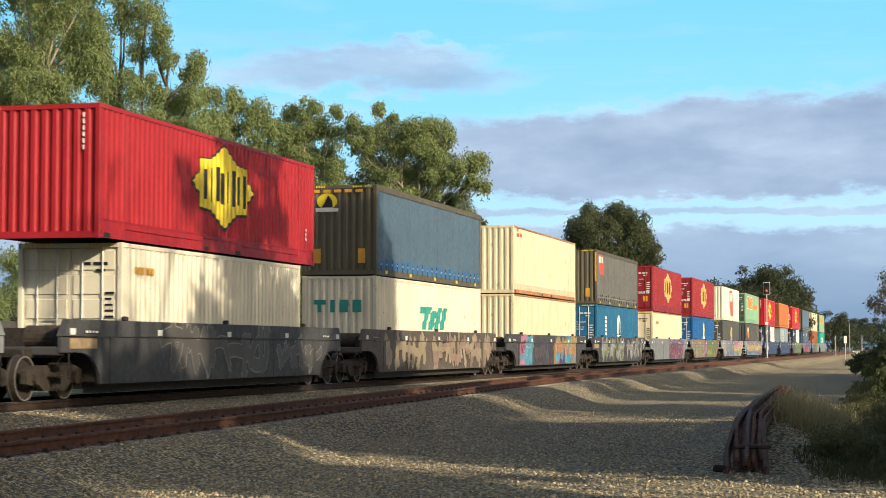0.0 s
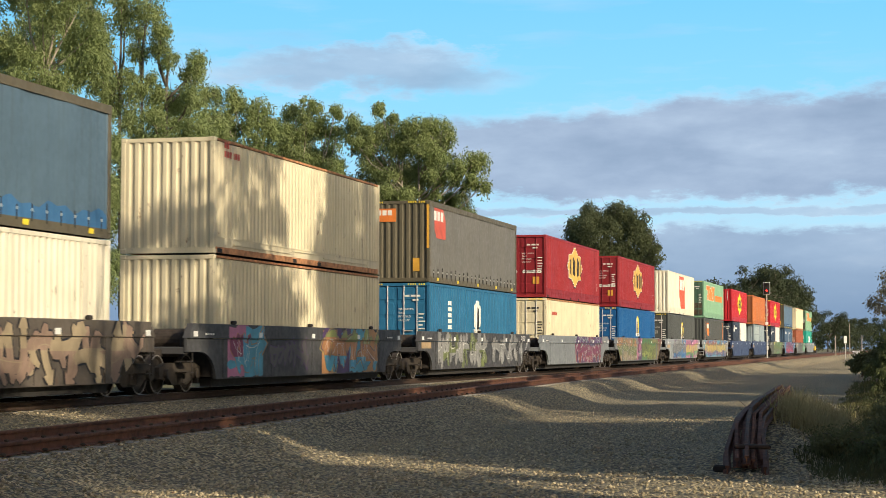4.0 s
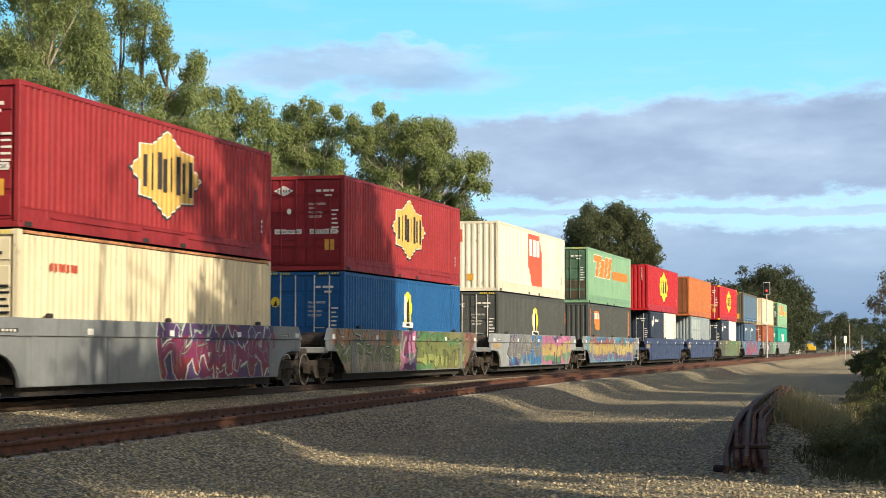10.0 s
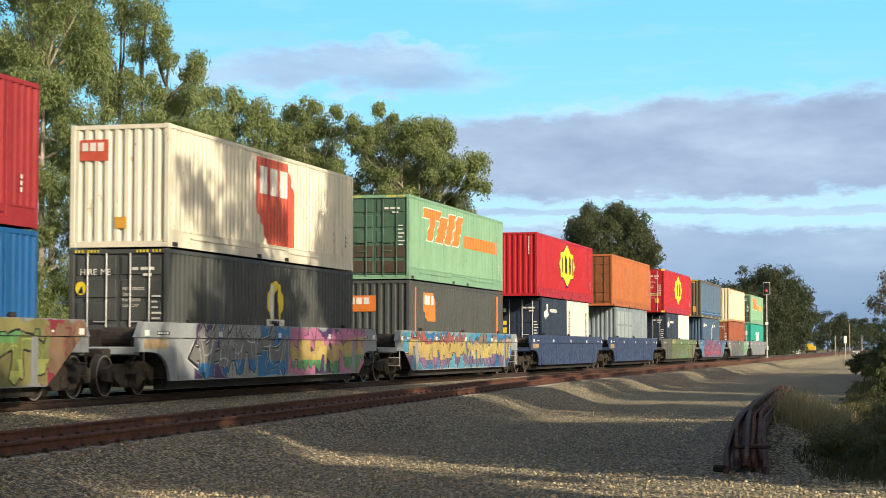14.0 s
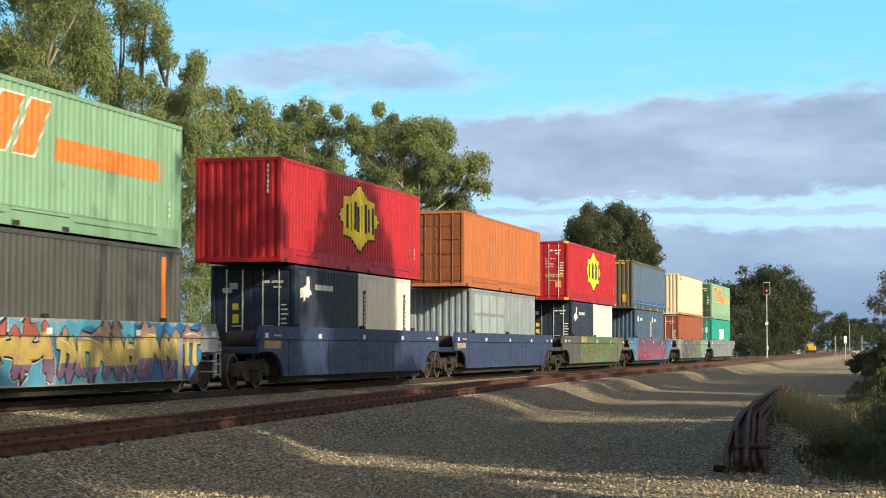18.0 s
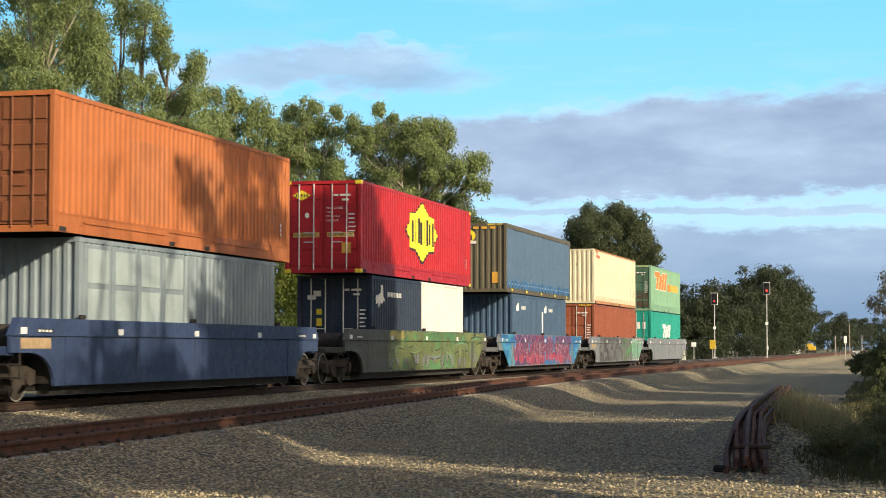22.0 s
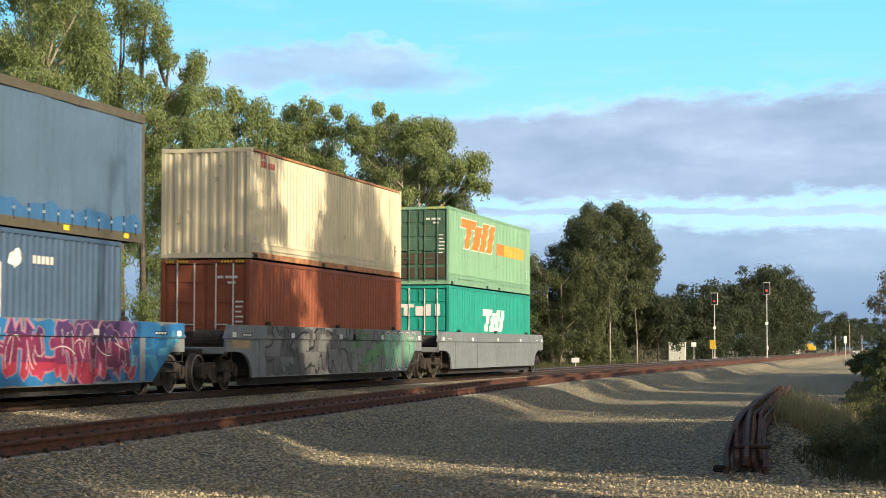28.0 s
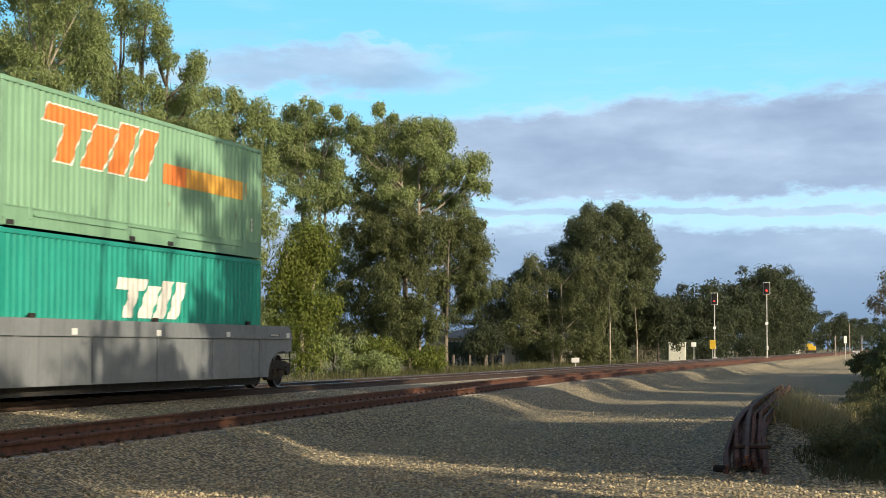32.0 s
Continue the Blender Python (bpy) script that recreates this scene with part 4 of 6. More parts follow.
for k in (4, 6, 7):
    end_shape(LOWERS[k][0], "end_oval", oval(-0.95, 2.05, 0.14, 0.16), Y_MARK if k != 4 else W_MARK, -L48 / 2 + 0.008)
    end_shape(LOWERS[k][0], "end_oval_figure", [(-1.02, 1.93), (-0.88, 1.93), (-0.92, 2.12)], K_MARK, -L48 / 2 + 0.003)
for k in (2, 4, 12):
    for x in (-0.75, 0.75):
        end_mark(UPPERS[k], "yellow_plate", [(x - 0.12, x + 0.12, 0.38, 0.85)], AMBER_MARK, -L48 / 2 + 0.012)
    end_mark(UPPERS[k], "amber_strip", [(-1.23, -1.14, 1.2, 2.75), (1.14, 1.23, 1.2, 2.75)] if k == 4 else [(-0.9 + 0.36 * i, -0.66 + 0.36 * i, 2.66, 2.76) for i in range(5)], AMBER_MARK, -L48 / 2 - 0.006)
    hazard(UPPERS[k], L48, HC)
    for y in (-6.2, -3.2, 0.1, 3.3, 6.3):
        part("yellow_clamp", Soup().box(HW + 0.006, HW + 0.02, y - 0.12, y + 0.12, 0.06, 0.17), Y_MARK, UPPERS[k])
oval_mark(LOWERS[6][0], 0.0, 2.0, 0.55, 0.5, Y_MARK)
oval_mark(LOWERS[7][0], 0.25, 1.9, 0.62, 0.5, Y_MARK)
oval_mark(LOWERS[4][0], 0.1, 1.9, 0.6, 0.55, W_MARK)
side_mark(LOWERS[4][0], "text_bar", [[(-4.5, 1.35 + 0.22 * i), (-4.1 + 0.1 * (i % 2), 1.35 + 0.22 * i), (-4.1 + 0.1 * (i % 2), 1.5 + 0.22 * i), (-4.5, 1.5 + 0.22 * i)] for i in range(5)], W_MARK, HW - 0.008)
for k in (1, 4, 5, 6, 7, 13):
    b_ = LOWERS[k][0]
    lk = L40 if k == 1 else L48
    code_bars(b_, lk, LOWH, K_MARK if k in (1, 5) else W_MARK, seed=20 + k)
    hazard(b_, lk, LOWH)
for k in (9, 11):
    b_ = LOWERS[k][0]
    code_bars(b_, L20, LOWH, seed=40 + k)
    end_mark(b_, "horse_mark", [(-0.9, -0.62, 2.2, 2.34), (-0.7, -0.45, 2.3, 2.48)], W_MARK, -L20 / 2 + 0.008)
    end_mark(b_, "yellow_plate", [(-0.6, -0.42, 1.35, 1.6), (-0.6, -0.42, 1.72, 1.9)], Y_MARK, -L20 / 2 + 0.008)
    side_mark(b_, "horse_mark", [[(-2.62, 2.2), (-2.5, 2.34), (-2.2, 2.36), (-2.02, 2.44), (-1.96, 2.66), (-1.78, 2.7), (-1.62, 2.52), (-1.72, 2.36), (-1.55, 2.3), (-1.5, 2.16), (-1.66, 2.2), (-1.82, 2.08), (-1.98, 2.18), (-2.12, 1.96), (-2.24, 2.0), (-2.2, 2.16), (-2.44, 2.04), (-2.5, 2.18)]], W_MARK, HW - 0.01, "white animal-shaped mark")
    side_codes(b_, -1.2, 2.32, 9, W_MARK, False)
    for y0 in (-2.5, 2.2) if k == 9 else ():
        side_mark(LOWERS[k][1], "name_strip", [[(y0, 1.1), (y0 + 0.3, 1.1), (y0 + 0.3, 2.45), (y0, 2.45)]], NAVY, HW - 0.01, "dark blue upright name strip")
        side_codes(LOWERS[k][1], y0 + 0.12, 2.25, 8, W_MARK)
for k in (12,):
    for b_ in LOWERS[k]:
        side_mark(b_, "horse_mark", [[(-2.2, 2.3), (-1.9, 2.2), (-1.6, 2.4), (-1.8, 2.6), (-2.1, 2.5)]], W_MARK, HW - 0.01)
        side_codes(b_, -1.2, 2.32, 5, W_MARK, False)
side_mark(LOWERS[12][1], "white_panel", [[(-2.75, 0.7), (-2.45, 0.7), (-2.45, 2.3), (-2.75, 2.3)]], W_MARK, HW - 0.01)
for k, y in ((3, -6.6), (13, -6.5)):
    side_codes(UPPERS[k], y, 2.45, 6, R_MARK, False)
    side_codes(UPPERS[k], y, 2.68, 2, R_MARK, False)
side_codes(LOWERS[1][0], -5.4, 2.3, 6, AMBER_MARK, False)
side_codes(LOWERS[5][0], -5.9, 2.2, 7, R_MARK, False)
for i in range(4):
    y0 = -2.8 + i * 1.4
    leaf_ = part("side_door", Soup().box(HW - 0.02, HW + 0.004, y0, y0 + 1.36, 0.2, LOWH - 0.14, 0.01), SILVER, LOWERS[10][0], "pale grey panelled side door")
    for j in range(3):
        part("door_panel", Soup().box(HW + 0.004, HW + 0.018, y0 + 0.16, y0 + 1.2, 0.34 + 0.84 * j, 1.06 + 0.84 * j, 0.012), PALEPANEL, leaf_)
OLD_ORANGE = plain("mark_faded_orange", (0.42, 0.14, 0.046), 0.6, 0, 0.15, 2.0)
for y0, y1 in ((-3.4, -1.3), (0.2, 2.2)):
    side_mark(UPPERS[10], "overpainted_panel", [[(y0, 0.5), (y1, 0.5), (y1, 2.3), (y0, 2.3)]], OLD_ORANGE, HW - 0.011)
for k, b_ in UPPERS.items():
    if k in (1, 5, 6, 7, 8, 9, 10, 11, 13, 14):
        side_codes(b_, 6.55, 0.95, 3, W_MARK if k != 13 and k != 7 else K_MARK)
for x in (-1, 1):
    for z in (0.0, HC - 0.125):
        for y in (-1, 1):
            part("yellow_corner", Soup().box(*sorted((x * (HW + 0.006), x * (HW - 0.2))), *sorted((y * (L48 / 2 + 0.006), y * (L48 / 2 - 0.19))), z - 0.002, z + 0.125, 0.01), Y_MARK, UPPERS[11], "yellow-painted corner casting")
# dark fork pockets along the lower edge
for k, b_ in UPPERS.items():
    if k not in (0, 2, 4, 12):
        for y in (-1.1, 1.1, -6.9):
            part("lift_slot", Soup().box(HW - 0.004, HW + 0.002, y - 0.16, y + 0.16, 0.03, 0.13), UNDER, b_)


# ---- graffiti and plates on the wagons ----
def spray(w, name, polys, mat, lift):
    """Sprayed shapes of one colour on the side sill and the chord above it."""
    s = Soup()
    for i, o in enumerate(polys):
        for z0, z1, x in ((0.335, 1.298, 1.401), (1.316, 1.652, 1.441)):
            c = cut(o, 1, z0, 1)
            c = cut(c, 1, z1, -1) if c else c
            for end in (-1, 1) if x < 1.42 else ():
                # keep clear of the wheel arches
                c = cut([(p[0], p[1] - 0.62 * end * p[0]) for p in c], 1, -4.32, 1) if c else c
                c = [(p[0], p[1] + 0.62 * end * p[0]) for p in c]
            if c:
                d = x + lift + 0.00012 * (i % 12)
                s.add([(d, p[0], p[1]) for p in c], [tuple(range(len(c)))])
    if s.v:
        tagged(part(name, s, mat, w), kind="stuff")


def limb_shape(p, q, w0, w1, tip, bow=0.0):
    """A tapering, bowed stroke from p to q with a barbed or rounded end."""
    p, q = Vector(p), Vector(q)
    d = (q - p).normalized()
    n = Vector((-d.y, d.x))
    left, right = [], []
    steps = 5 if bow else 1
    for i in range(steps + 1):
        k = i / steps
        c = p.lerp(q, k) + n * bow * 4 * k * (1 - k)
        w = w0 + (w1 - w0) * k
        left.append(c + n * w)
        right.append(c - n * w)
    end = [q + n * w1 * 1.8, q + d * w1 * 3.0, q - n * w1 * 1.8] if tip else [q + d * w1 * 0.7]
    return [tuple(v) for v in [p - d * w0 * 0.6, *left, *end, *right[::-1]]]


def letter(rng, cy, cz, a, b):
    """Overlapping bowed strokes, barbs and hooks, as in a piece that nobody can read."""
    u = rng.uniform
    out = []
    for i in range(4):
        x = u(-0.9, 0.9)
        p = (cy + a * x, cz + b * u(-1.0, -0.55))
        q = (cy + a * (x + u(-0.75, 0.75)), cz + b * u(0.5, 1.0))
        if i == 3:
            p, q = (cy + a * u(-1.1, -0.6), cz + b * u(-0.5, 0.6)), (cy + a * u(0.5, 1.2), cz + b * u(-0.6, 0.7))
        if u(0, 1) < 0.4:
            p, q = q, p
        out.append((p, q, u(0.26, 0.42) * min(a, b), u(0.13, 0.3) * min(a, b), u(0, 1) < 0.45, u(-0.3, 0.3) * b))
    return out


SPRAY = {n: plain("spray_" + n, c, 0.45, 0, 0.3, 1.6, 0.05) for n, c in dict(
    white=(0.66, 0.66, 0.64), silver=(0.28, 0.28, 0.265), black=(0.015, 0.015, 0.02), pink=(0.50, 0.18, 0.31), magenta=(0.20, 0.03, 0.09), purple=(0.085, 0.04, 0.13), blue=(0.03, 0.17, 0.40), sky=(0.08, 0.32, 0.47),
    green=(0.10, 0.24, 0.09), lime=(0.30, 0.34, 0.10), yellow=(0.50, 0.40, 0.11), orange=(0.44, 0.21, 0.08), red=(0.22, 0.03, 0.042), olive=(0.20, 0.19, 0.075), brown=(0.20, 0.13, 0.08), tan=(0.36, 0.29, 0.19), clay=(0.30, 0.21, 0.16), murk=(0.10, 0.092, 0.085), dull=(0.19, 0.19, 0.18), moss=(0.16, 0.19, 0.06), mint=(0.20, 0.42, 0.27), rose=(0.36, 0.11, 0.09), lilac=(0.20, 0.13, 0.23), leafgreen=(0.10, 0.36, 0.12), crimson=(0.40, 0.04, 0.075)).items()}


def blot(rng, cy, cz, a, b, n=14):
    """An uneven rounded patch."""
    return [(cy + a * rng.uniform(0.75, 1.1) * math.cos(2 * math.pi * i / n), cz + b * rng.uniform(0.75, 1.1) * math.sin(2 * math.pi * i / n)) for i in range(n)]


def graffiti(w, y0, y1, ground, fills, edge, shine, seed, z0=0.36, z1=1.62, pitch=1.0, low=None, outer=None, bands=None):
    """A sprayed piece: fields of ground colour, strokes with an outline and a second tone below, glints and drips."""
    rng = random.Random(seed)
    fields = {}
    for j, col in enumerate(ground or ()):
        a, b = y0 + (y1 - y0) * j / len(ground), y0 + (y1 - y0) * (j + 1) / len(ground)
        m = max(6, int((b - a) * 4))
        edge_top = [(a - 0.1 + (b - a + 0.2) * i / m, z1 + rng.uniform(-0.07, 0.1)) for i in range(m + 1)]
        edge_low = [(a - 0.1 + (b - a + 0.2) * i / m, z0 + rng.uniform(-0.1, 0.04)) for i in range(m, -1, -1)]
        fields.setdefault(col, []).append(edge_top + edge_low)
        for i in range(int((b - a) * 1.5)):
            fields.setdefault(ground[(j + i + 1) % len(ground)], []).append(blot(rng, rng.uniform(a, b), rng.uniform(z0 + 0.15, z1 - 0.1), rng.uniform(0.15, 0.5), rng.uniform(0.08, 0.3)))
    for i, (col, polys) in enumerate(fields.items()):
        spray(w, "graffiti_ground", polys, SPRAY[col], 0.0004 + 0.0003 * i)
    cells = max(2, int((y1 - y0) / pitch))
    halo, rims, tops, bases, glints = [], [], {}, {}, []
    for i in range(cells):
        cy = y0 + (i + 0.5) * (y1 - y0) / cells + rng.uniform(-0.06, 0.06)
        cz = (z0 + z1) / 2 + rng.uniform(-0.05, 0.05)
        a, b = 0.56 * (y1 - y0) / cells, 0.44 * (z1 - z0) * rng.uniform(0.9, 1.06)
        mid = cz + rng.uniform(-0.15, 0.1)
        top, base = fills[i % len(fills)], low or fills[(i + 1) % len(fills)]
        for p, q, w0, w1, tip, bow in letter(rng, cy, cz, a, b):
            w0, w1 = max(w0, 0.07), max(w1, 0.045)
            halo.append(limb_shape(p, q, w0 + (0.066 if edge == "black" else 0.055), w1 + (0.066 if edge == "black" else 0.055), tip, bow))
            rims.append(limb_shape(p, q, w0 + (0.045 if edge == "black" else 0.03), w1 + (0.045 if edge == "black" else 0.03), tip, bow))
            o = limb_shape(p, q, w0, w1, tip, bow)
            if bands:
                edges_z = (9.0, mid + 0.32, mid - 0.22, -9.0)
                for col, hi, lo in zip(bands, edges_z[:-1], edges_z[1:]):
                    bit = cut(o, 1, lo, 1)
                    bit = cut(bit, 1, hi, -1) if bit else bit
                    if bit:
                        tops.setdefault(col, []).append(bit)
            else:
                up, dn = cut(o, 1, mid, 1), cut(o, 1, mid, -1)
                if up:
                    tops.setdefault(top, []).append(up)
                if dn:
                    bases.setdefault(base, []).append(dn)
            d = Vector((q[0] - p[0], q[1] - p[1]))
            n = Vector((-d.y, d.x)).normalized() * w0 * 0.5
            g0, g1 = Vector(p) + d * 0.1 + n, Vector(p) + d * rng.uniform(0.5, 0.95) + n
            glints.append(limb_shape(tuple(g0), tuple(g1), 0.014, 0.008, False, bow))
    if outer:
        spray(w, "graffiti_halo", halo, SPRAY[outer], 0.0030)
    spray(w, "graffiti_edge", rims, SPRAY[edge], 0.0048)
    for i, (col, polys) in enumerate(tops.items()):
        spray(w, "graffiti_fill", polys, SPRAY[col], 0.0066 + 0.0001 * i)
    for i, (col, polys) in enumerate(bases.items()):
        spray(w, "graffiti_fill", polys, SPRAY[col], 0.0066 + 0.0001 * i)
    spray(w, "graffiti_glint", glints, SPRAY[shine], 0.0084)


def bubbles(w, y0, y1, fill, edge, outer, seed):
    """Tall rounded letter bodies with spots, side by side."""
    rng = random.Random(seed)
    n = int((y1 - y0) / 0.75)
    bodies, rims, halo, dots = [], [], [], []
    for i in range(n):
        cy, cz, a, b = y0 + (i + 0.5) * (y1 - y0) / n, 0.98, 0.36, 0.56
        o = [(cy + a * rng.uniform(0.9, 1.05) * math.copysign(abs(math.cos(t)) ** 0.7, math.cos(t)), cz + b * math.copysign(abs(math.sin(t)) ** 0.8, math.sin(t))) for t in np.linspace(0, 2 * math.pi, 20, endpoint=False)]
        bodies.append(o)
        for k, to in ((1.1, rims), (1.22, halo)):
            to.append([(cy + (p[0] - cy) * k, cz + (p[1] - cz) * (1 + (k - 1) * 0.6)) for p in o])
        dots += [blot(rng, cy + rng.uniform(-0.2, 0.2), cz + rng.uniform(-0.4, 0.4), 0.04, 0.035, 8) for j in range(3)]
    for name, polys, col, lift in (("graffiti_halo", halo, outer, 0.002), ("graffiti_edge", rims, edge, 0.0036), ("graffiti_fill", bodies, fill, 0.0052), ("graffiti_spot", dots, edge, 0.007)):
        spray(w, name, polys, SPRAY[col], lift)


G = WAGONS
graffiti(G[0], -2, 8, None, ["silver"], "black", "white", 1)
graffiti(G[1], -4.2, 3.0, None, ["murk"], "silver", "murk", 2, pitch=1.3)
graffiti(G[1], 4.0, 7.6, None, ["murk"], "silver", "murk", 21, z0=0.45, z1=1.25, pitch=0.8)
graffiti(G[2], -7.2, -1.6, None, ["tan"], "black", "tan", 3, pitch=1.15)
graffiti(G[2], -0.6, 9.0, None, ["tan", "clay"], "black", "tan", 31, pitch=1.1)
graffiti(G[3], 1.0, 6.4, ["orange", "purple", "sky", "orange"], ["lime", "orange", "yellow"], "purple", "white", 4, outer="yellow", pitch=0.95, bands=("lime", "orange", "sky"))
graffiti(G[3], -6.6, -4.2, ["pink", "sky"], ["magenta", "sky"], "orange", "white", 41, pitch=0.8, low="sky")
graffiti(G[3], -3.6, -0.6, None, ["murk"], "purple", "murk", 42, pitch=1.0, z0=0.6, z1=1.3)
graffiti(G[4], -7.0, 1.0, None, ["silver", "silver", "moss"], "black", "white", 5, pitch=1.0, outer="dull")
graffiti(G[4], 2.0, 7.8, None, ["silver", "dull"], "black", "white", 51, pitch=1.1)
graffiti(G[5], -0.4, 6.9, ["purple", "magenta", "purple"], ["magenta", "purple"], "white", "mint", 6, pitch=1.0, outer="mint", bands=("purple", "magenta", "red"))
graffiti(G[6], -8.9, -1.4, ["orange", "olive", "clay", "moss"], ["moss", "tan"], "black", "white", 7, pitch=1.0, outer="white", bands=("orange", "moss", "tan"))
graffiti(G[6], -1.5, 0.4, ["magenta", "purple"], ["silver", "pink"], "purple", "white", 72, pitch=0.7)
graffiti(G[6], 0.5, 7.4, ["green", "moss", "olive"], ["moss", "olive"], "black", "lime", 71, pitch=1.15, outer="olive", bands=("green", "moss", "lime"))
graffiti(G[6], 7.3, 9.1, ["red", "brown"], ["brown"], "red", "brown", 73, pitch=0.9)
graffiti(G[7], -5.9, 0.7, ["purple", "silver", "blue"], ["silver", "black"], "black", "white", 8, pitch=1.0, outer="white", bands=("silver", "dull", "blue"))
graffiti(G[7], 1.0, 7.9, ["pink", "purple", "pink"], ["yellow", "pink"], "purple", "pink", 81, pitch=0.9, z1=1.6, bands=("pink", "yellow", "leafgreen"))
graffiti(G[8], -8.8, 0.2, ["sky", "blue", "sky"], ["orange", "yellow", "red"], "black", "pink", 9, pitch=1.0, outer="white", bands=("rose", "yellow", "lilac"))
graffiti(G[8], 0.5, 8.0, ["sky", "blue"], ["orange", "tan"], "black", "white", 91, pitch=1.0, bands=("clay", "yellow", "lilac"))
graffiti(G[11], -4.6, 8.6, ["moss", "green", "moss"], ["green", "moss"], "black", "mint", 10, pitch=2.1, outer="lime", bands=("green", "moss", "dull"))
graffiti(G[11], -4.4, -3.2, ["yellow"], ["yellow"], "yellow", "lime", 101, z0=1.35, pitch=0.6)
graffiti(G[12], -9.1, -6.4, ["blue", "sky"], ["sky", "blue"], "blue", "sky", 111, pitch=1.3)
graffiti(G[12], -6.6, 6.4, ["purple", "magenta", "blue", "purple"], ["purple", "magenta"], "pink", "white", 11, pitch=0.95, outer="silver", bands=("purple", "magenta", "crimson"))
graffiti(G[12], 6.3, 9.2, ["blue"], ["blue", "sky"], "blue", "sky", 112, pitch=1.4)
graffiti(G[13], -6.4, 1.2, ["murk", "dull"], ["dull", "murk"], "black", "dull", 12, pitch=1.0, outer="black")
graffiti(G[13], 1.4, 4.8, ["moss", "dull"], ["green", "dull"], "black", "moss", 13, pitch=1.1)
bubbles(G[13], 4.7, 8.6, "mint", "black", "white", 14)
lettering(G[4], "DINGO", 1.4425, 1.42, 0.26, 7.35, SPRAY["white"], True)
spray(G[4], "graffiti_diamond", [[(8.75, 0.55), (9.05, 1.0), (8.75, 1.5), (8.45, 1.0)]], SPRAY["white"], 0.001)
spray(G[4], "graffiti_stroke", [limb_shape((8.62, 0.75), (8.66, 1.25), 0.05, 0.04, False), limb_shape((8.85, 0.75), (8.84, 1.25), 0.05, 0.04, False)], SPRAY["black"], 0.003)
TANPLATE = plain("data_plate_tan", (0.42, 0.30, 0.17), 0.6, 0, 0.25, 6.0)
for k, w in enumerate(WAGONS):
    if k in (1, 4, 7, 9, 10, 13):
        part("data_plate", Soup().box(1.40, 1.41, -9.0, -7.7, 1.06, 1.27), TANPLATE, w, "faded tan data plate")
    for y in (-8.2, 8.2):
        yy = y - 0.25 * (1 if y > 0 else -1)
        part("number_strip", Soup().box(1.44, 1.444, yy - 0.42, yy + 0.3, 1.37, 1.45), K_MARK, w)
        for i in range(4):
            part("number_bar", Soup().box(1.444, 1.447, yy - 0.38 + 0.16 * i, yy - 0.27 + 0.16 * i, 1.385, 1.435), W_MARK if k != 2 else TANPLATE, w)
    if k == 8:
        for y in (9.3, 9.72):
            part("ladder_rail", Soup().box(1.30, 1.34, y - 0.025, y + 0.025, 0.34, 1.25), W_LIGHT, w)
        for z in (0.4, 0.66, 0.92, 1.18):
            part("ladder_rung", Soup().box(1.29, 1.35, 9.3, 9.72, z, z + 0.04), W_LIGHT, w)
        part("corner_step", Soup().box(0.6, 1.36, 9.36, 9.75, 1.0, 1.06), W_LIGHT, w)
    for y in (-9.15, 9.15):
        part("end_ladder_rail", Soup().tube((1.36, y + 0.2, 0.45), (1.36, y + 0.2, 1.0), 0.018, n=6), GALV if k == 8 else IRON, w)
        for z in (0.48, 0.74):
            part("step", Soup().box(1.1, 1.38, y - 0.2, y + 0.24, z, z + 0.03), GALV if k == 8 else IRON, w)


# ---- trees ----
def foliage(rng, cen, rad, per, size, squash=0.8, hang=0.25, wide=0.2):
    """Leaves round each clump's centre, thickest at its skin and facing outwards, as an (n, 4, 3) array."""
    idx = np.repeat(np.arange(len(cen)), per)
    m = len(idx)
    out = rng.normal(0, 1, (m, 3))
    out /= np.linalg.norm(out, axis=1)[:, None]
    reach = rng.uniform(0.12, 1.0, m) ** 0.45 * rng.choice([1.0, 1.0, 1.0, 1.22], m)
    off = out * (reach * rad[idx])[:, None]
    off[:, 2] = off[:, 2] * squash - np.abs(rng.normal(0, hang, m)) * rad[idx]
    pos = cen[idx] + off
    face = out + np.array((0.0, 0.0, 0.25)) + rng.normal(0, 0.6, (m, 3))
    face /= np.linalg.norm(face, axis=1)[:, None]
    along = np.stack([rng.normal(0, 0.5, m), rng.normal(0, 0.5, m), -rng.uniform(0.3, 1.3, m)], 1)
    along -= face * (along * face).sum(1)[:, None]
    along /= np.linalg.norm(along, axis=1)[:, None] + 1e-9
    side = np.cross(face, along)
    ln = (size * rng.uniform(0.7, 1.45, m))[:, None]
    wd = ln * wide
    return np.stack([pos - side * wd * 0.3, pos + along * ln * 0.5 - side * wd, pos + along * ln + side * wd * 0.15, pos + along * ln * 0.45 + side * wd], 1)


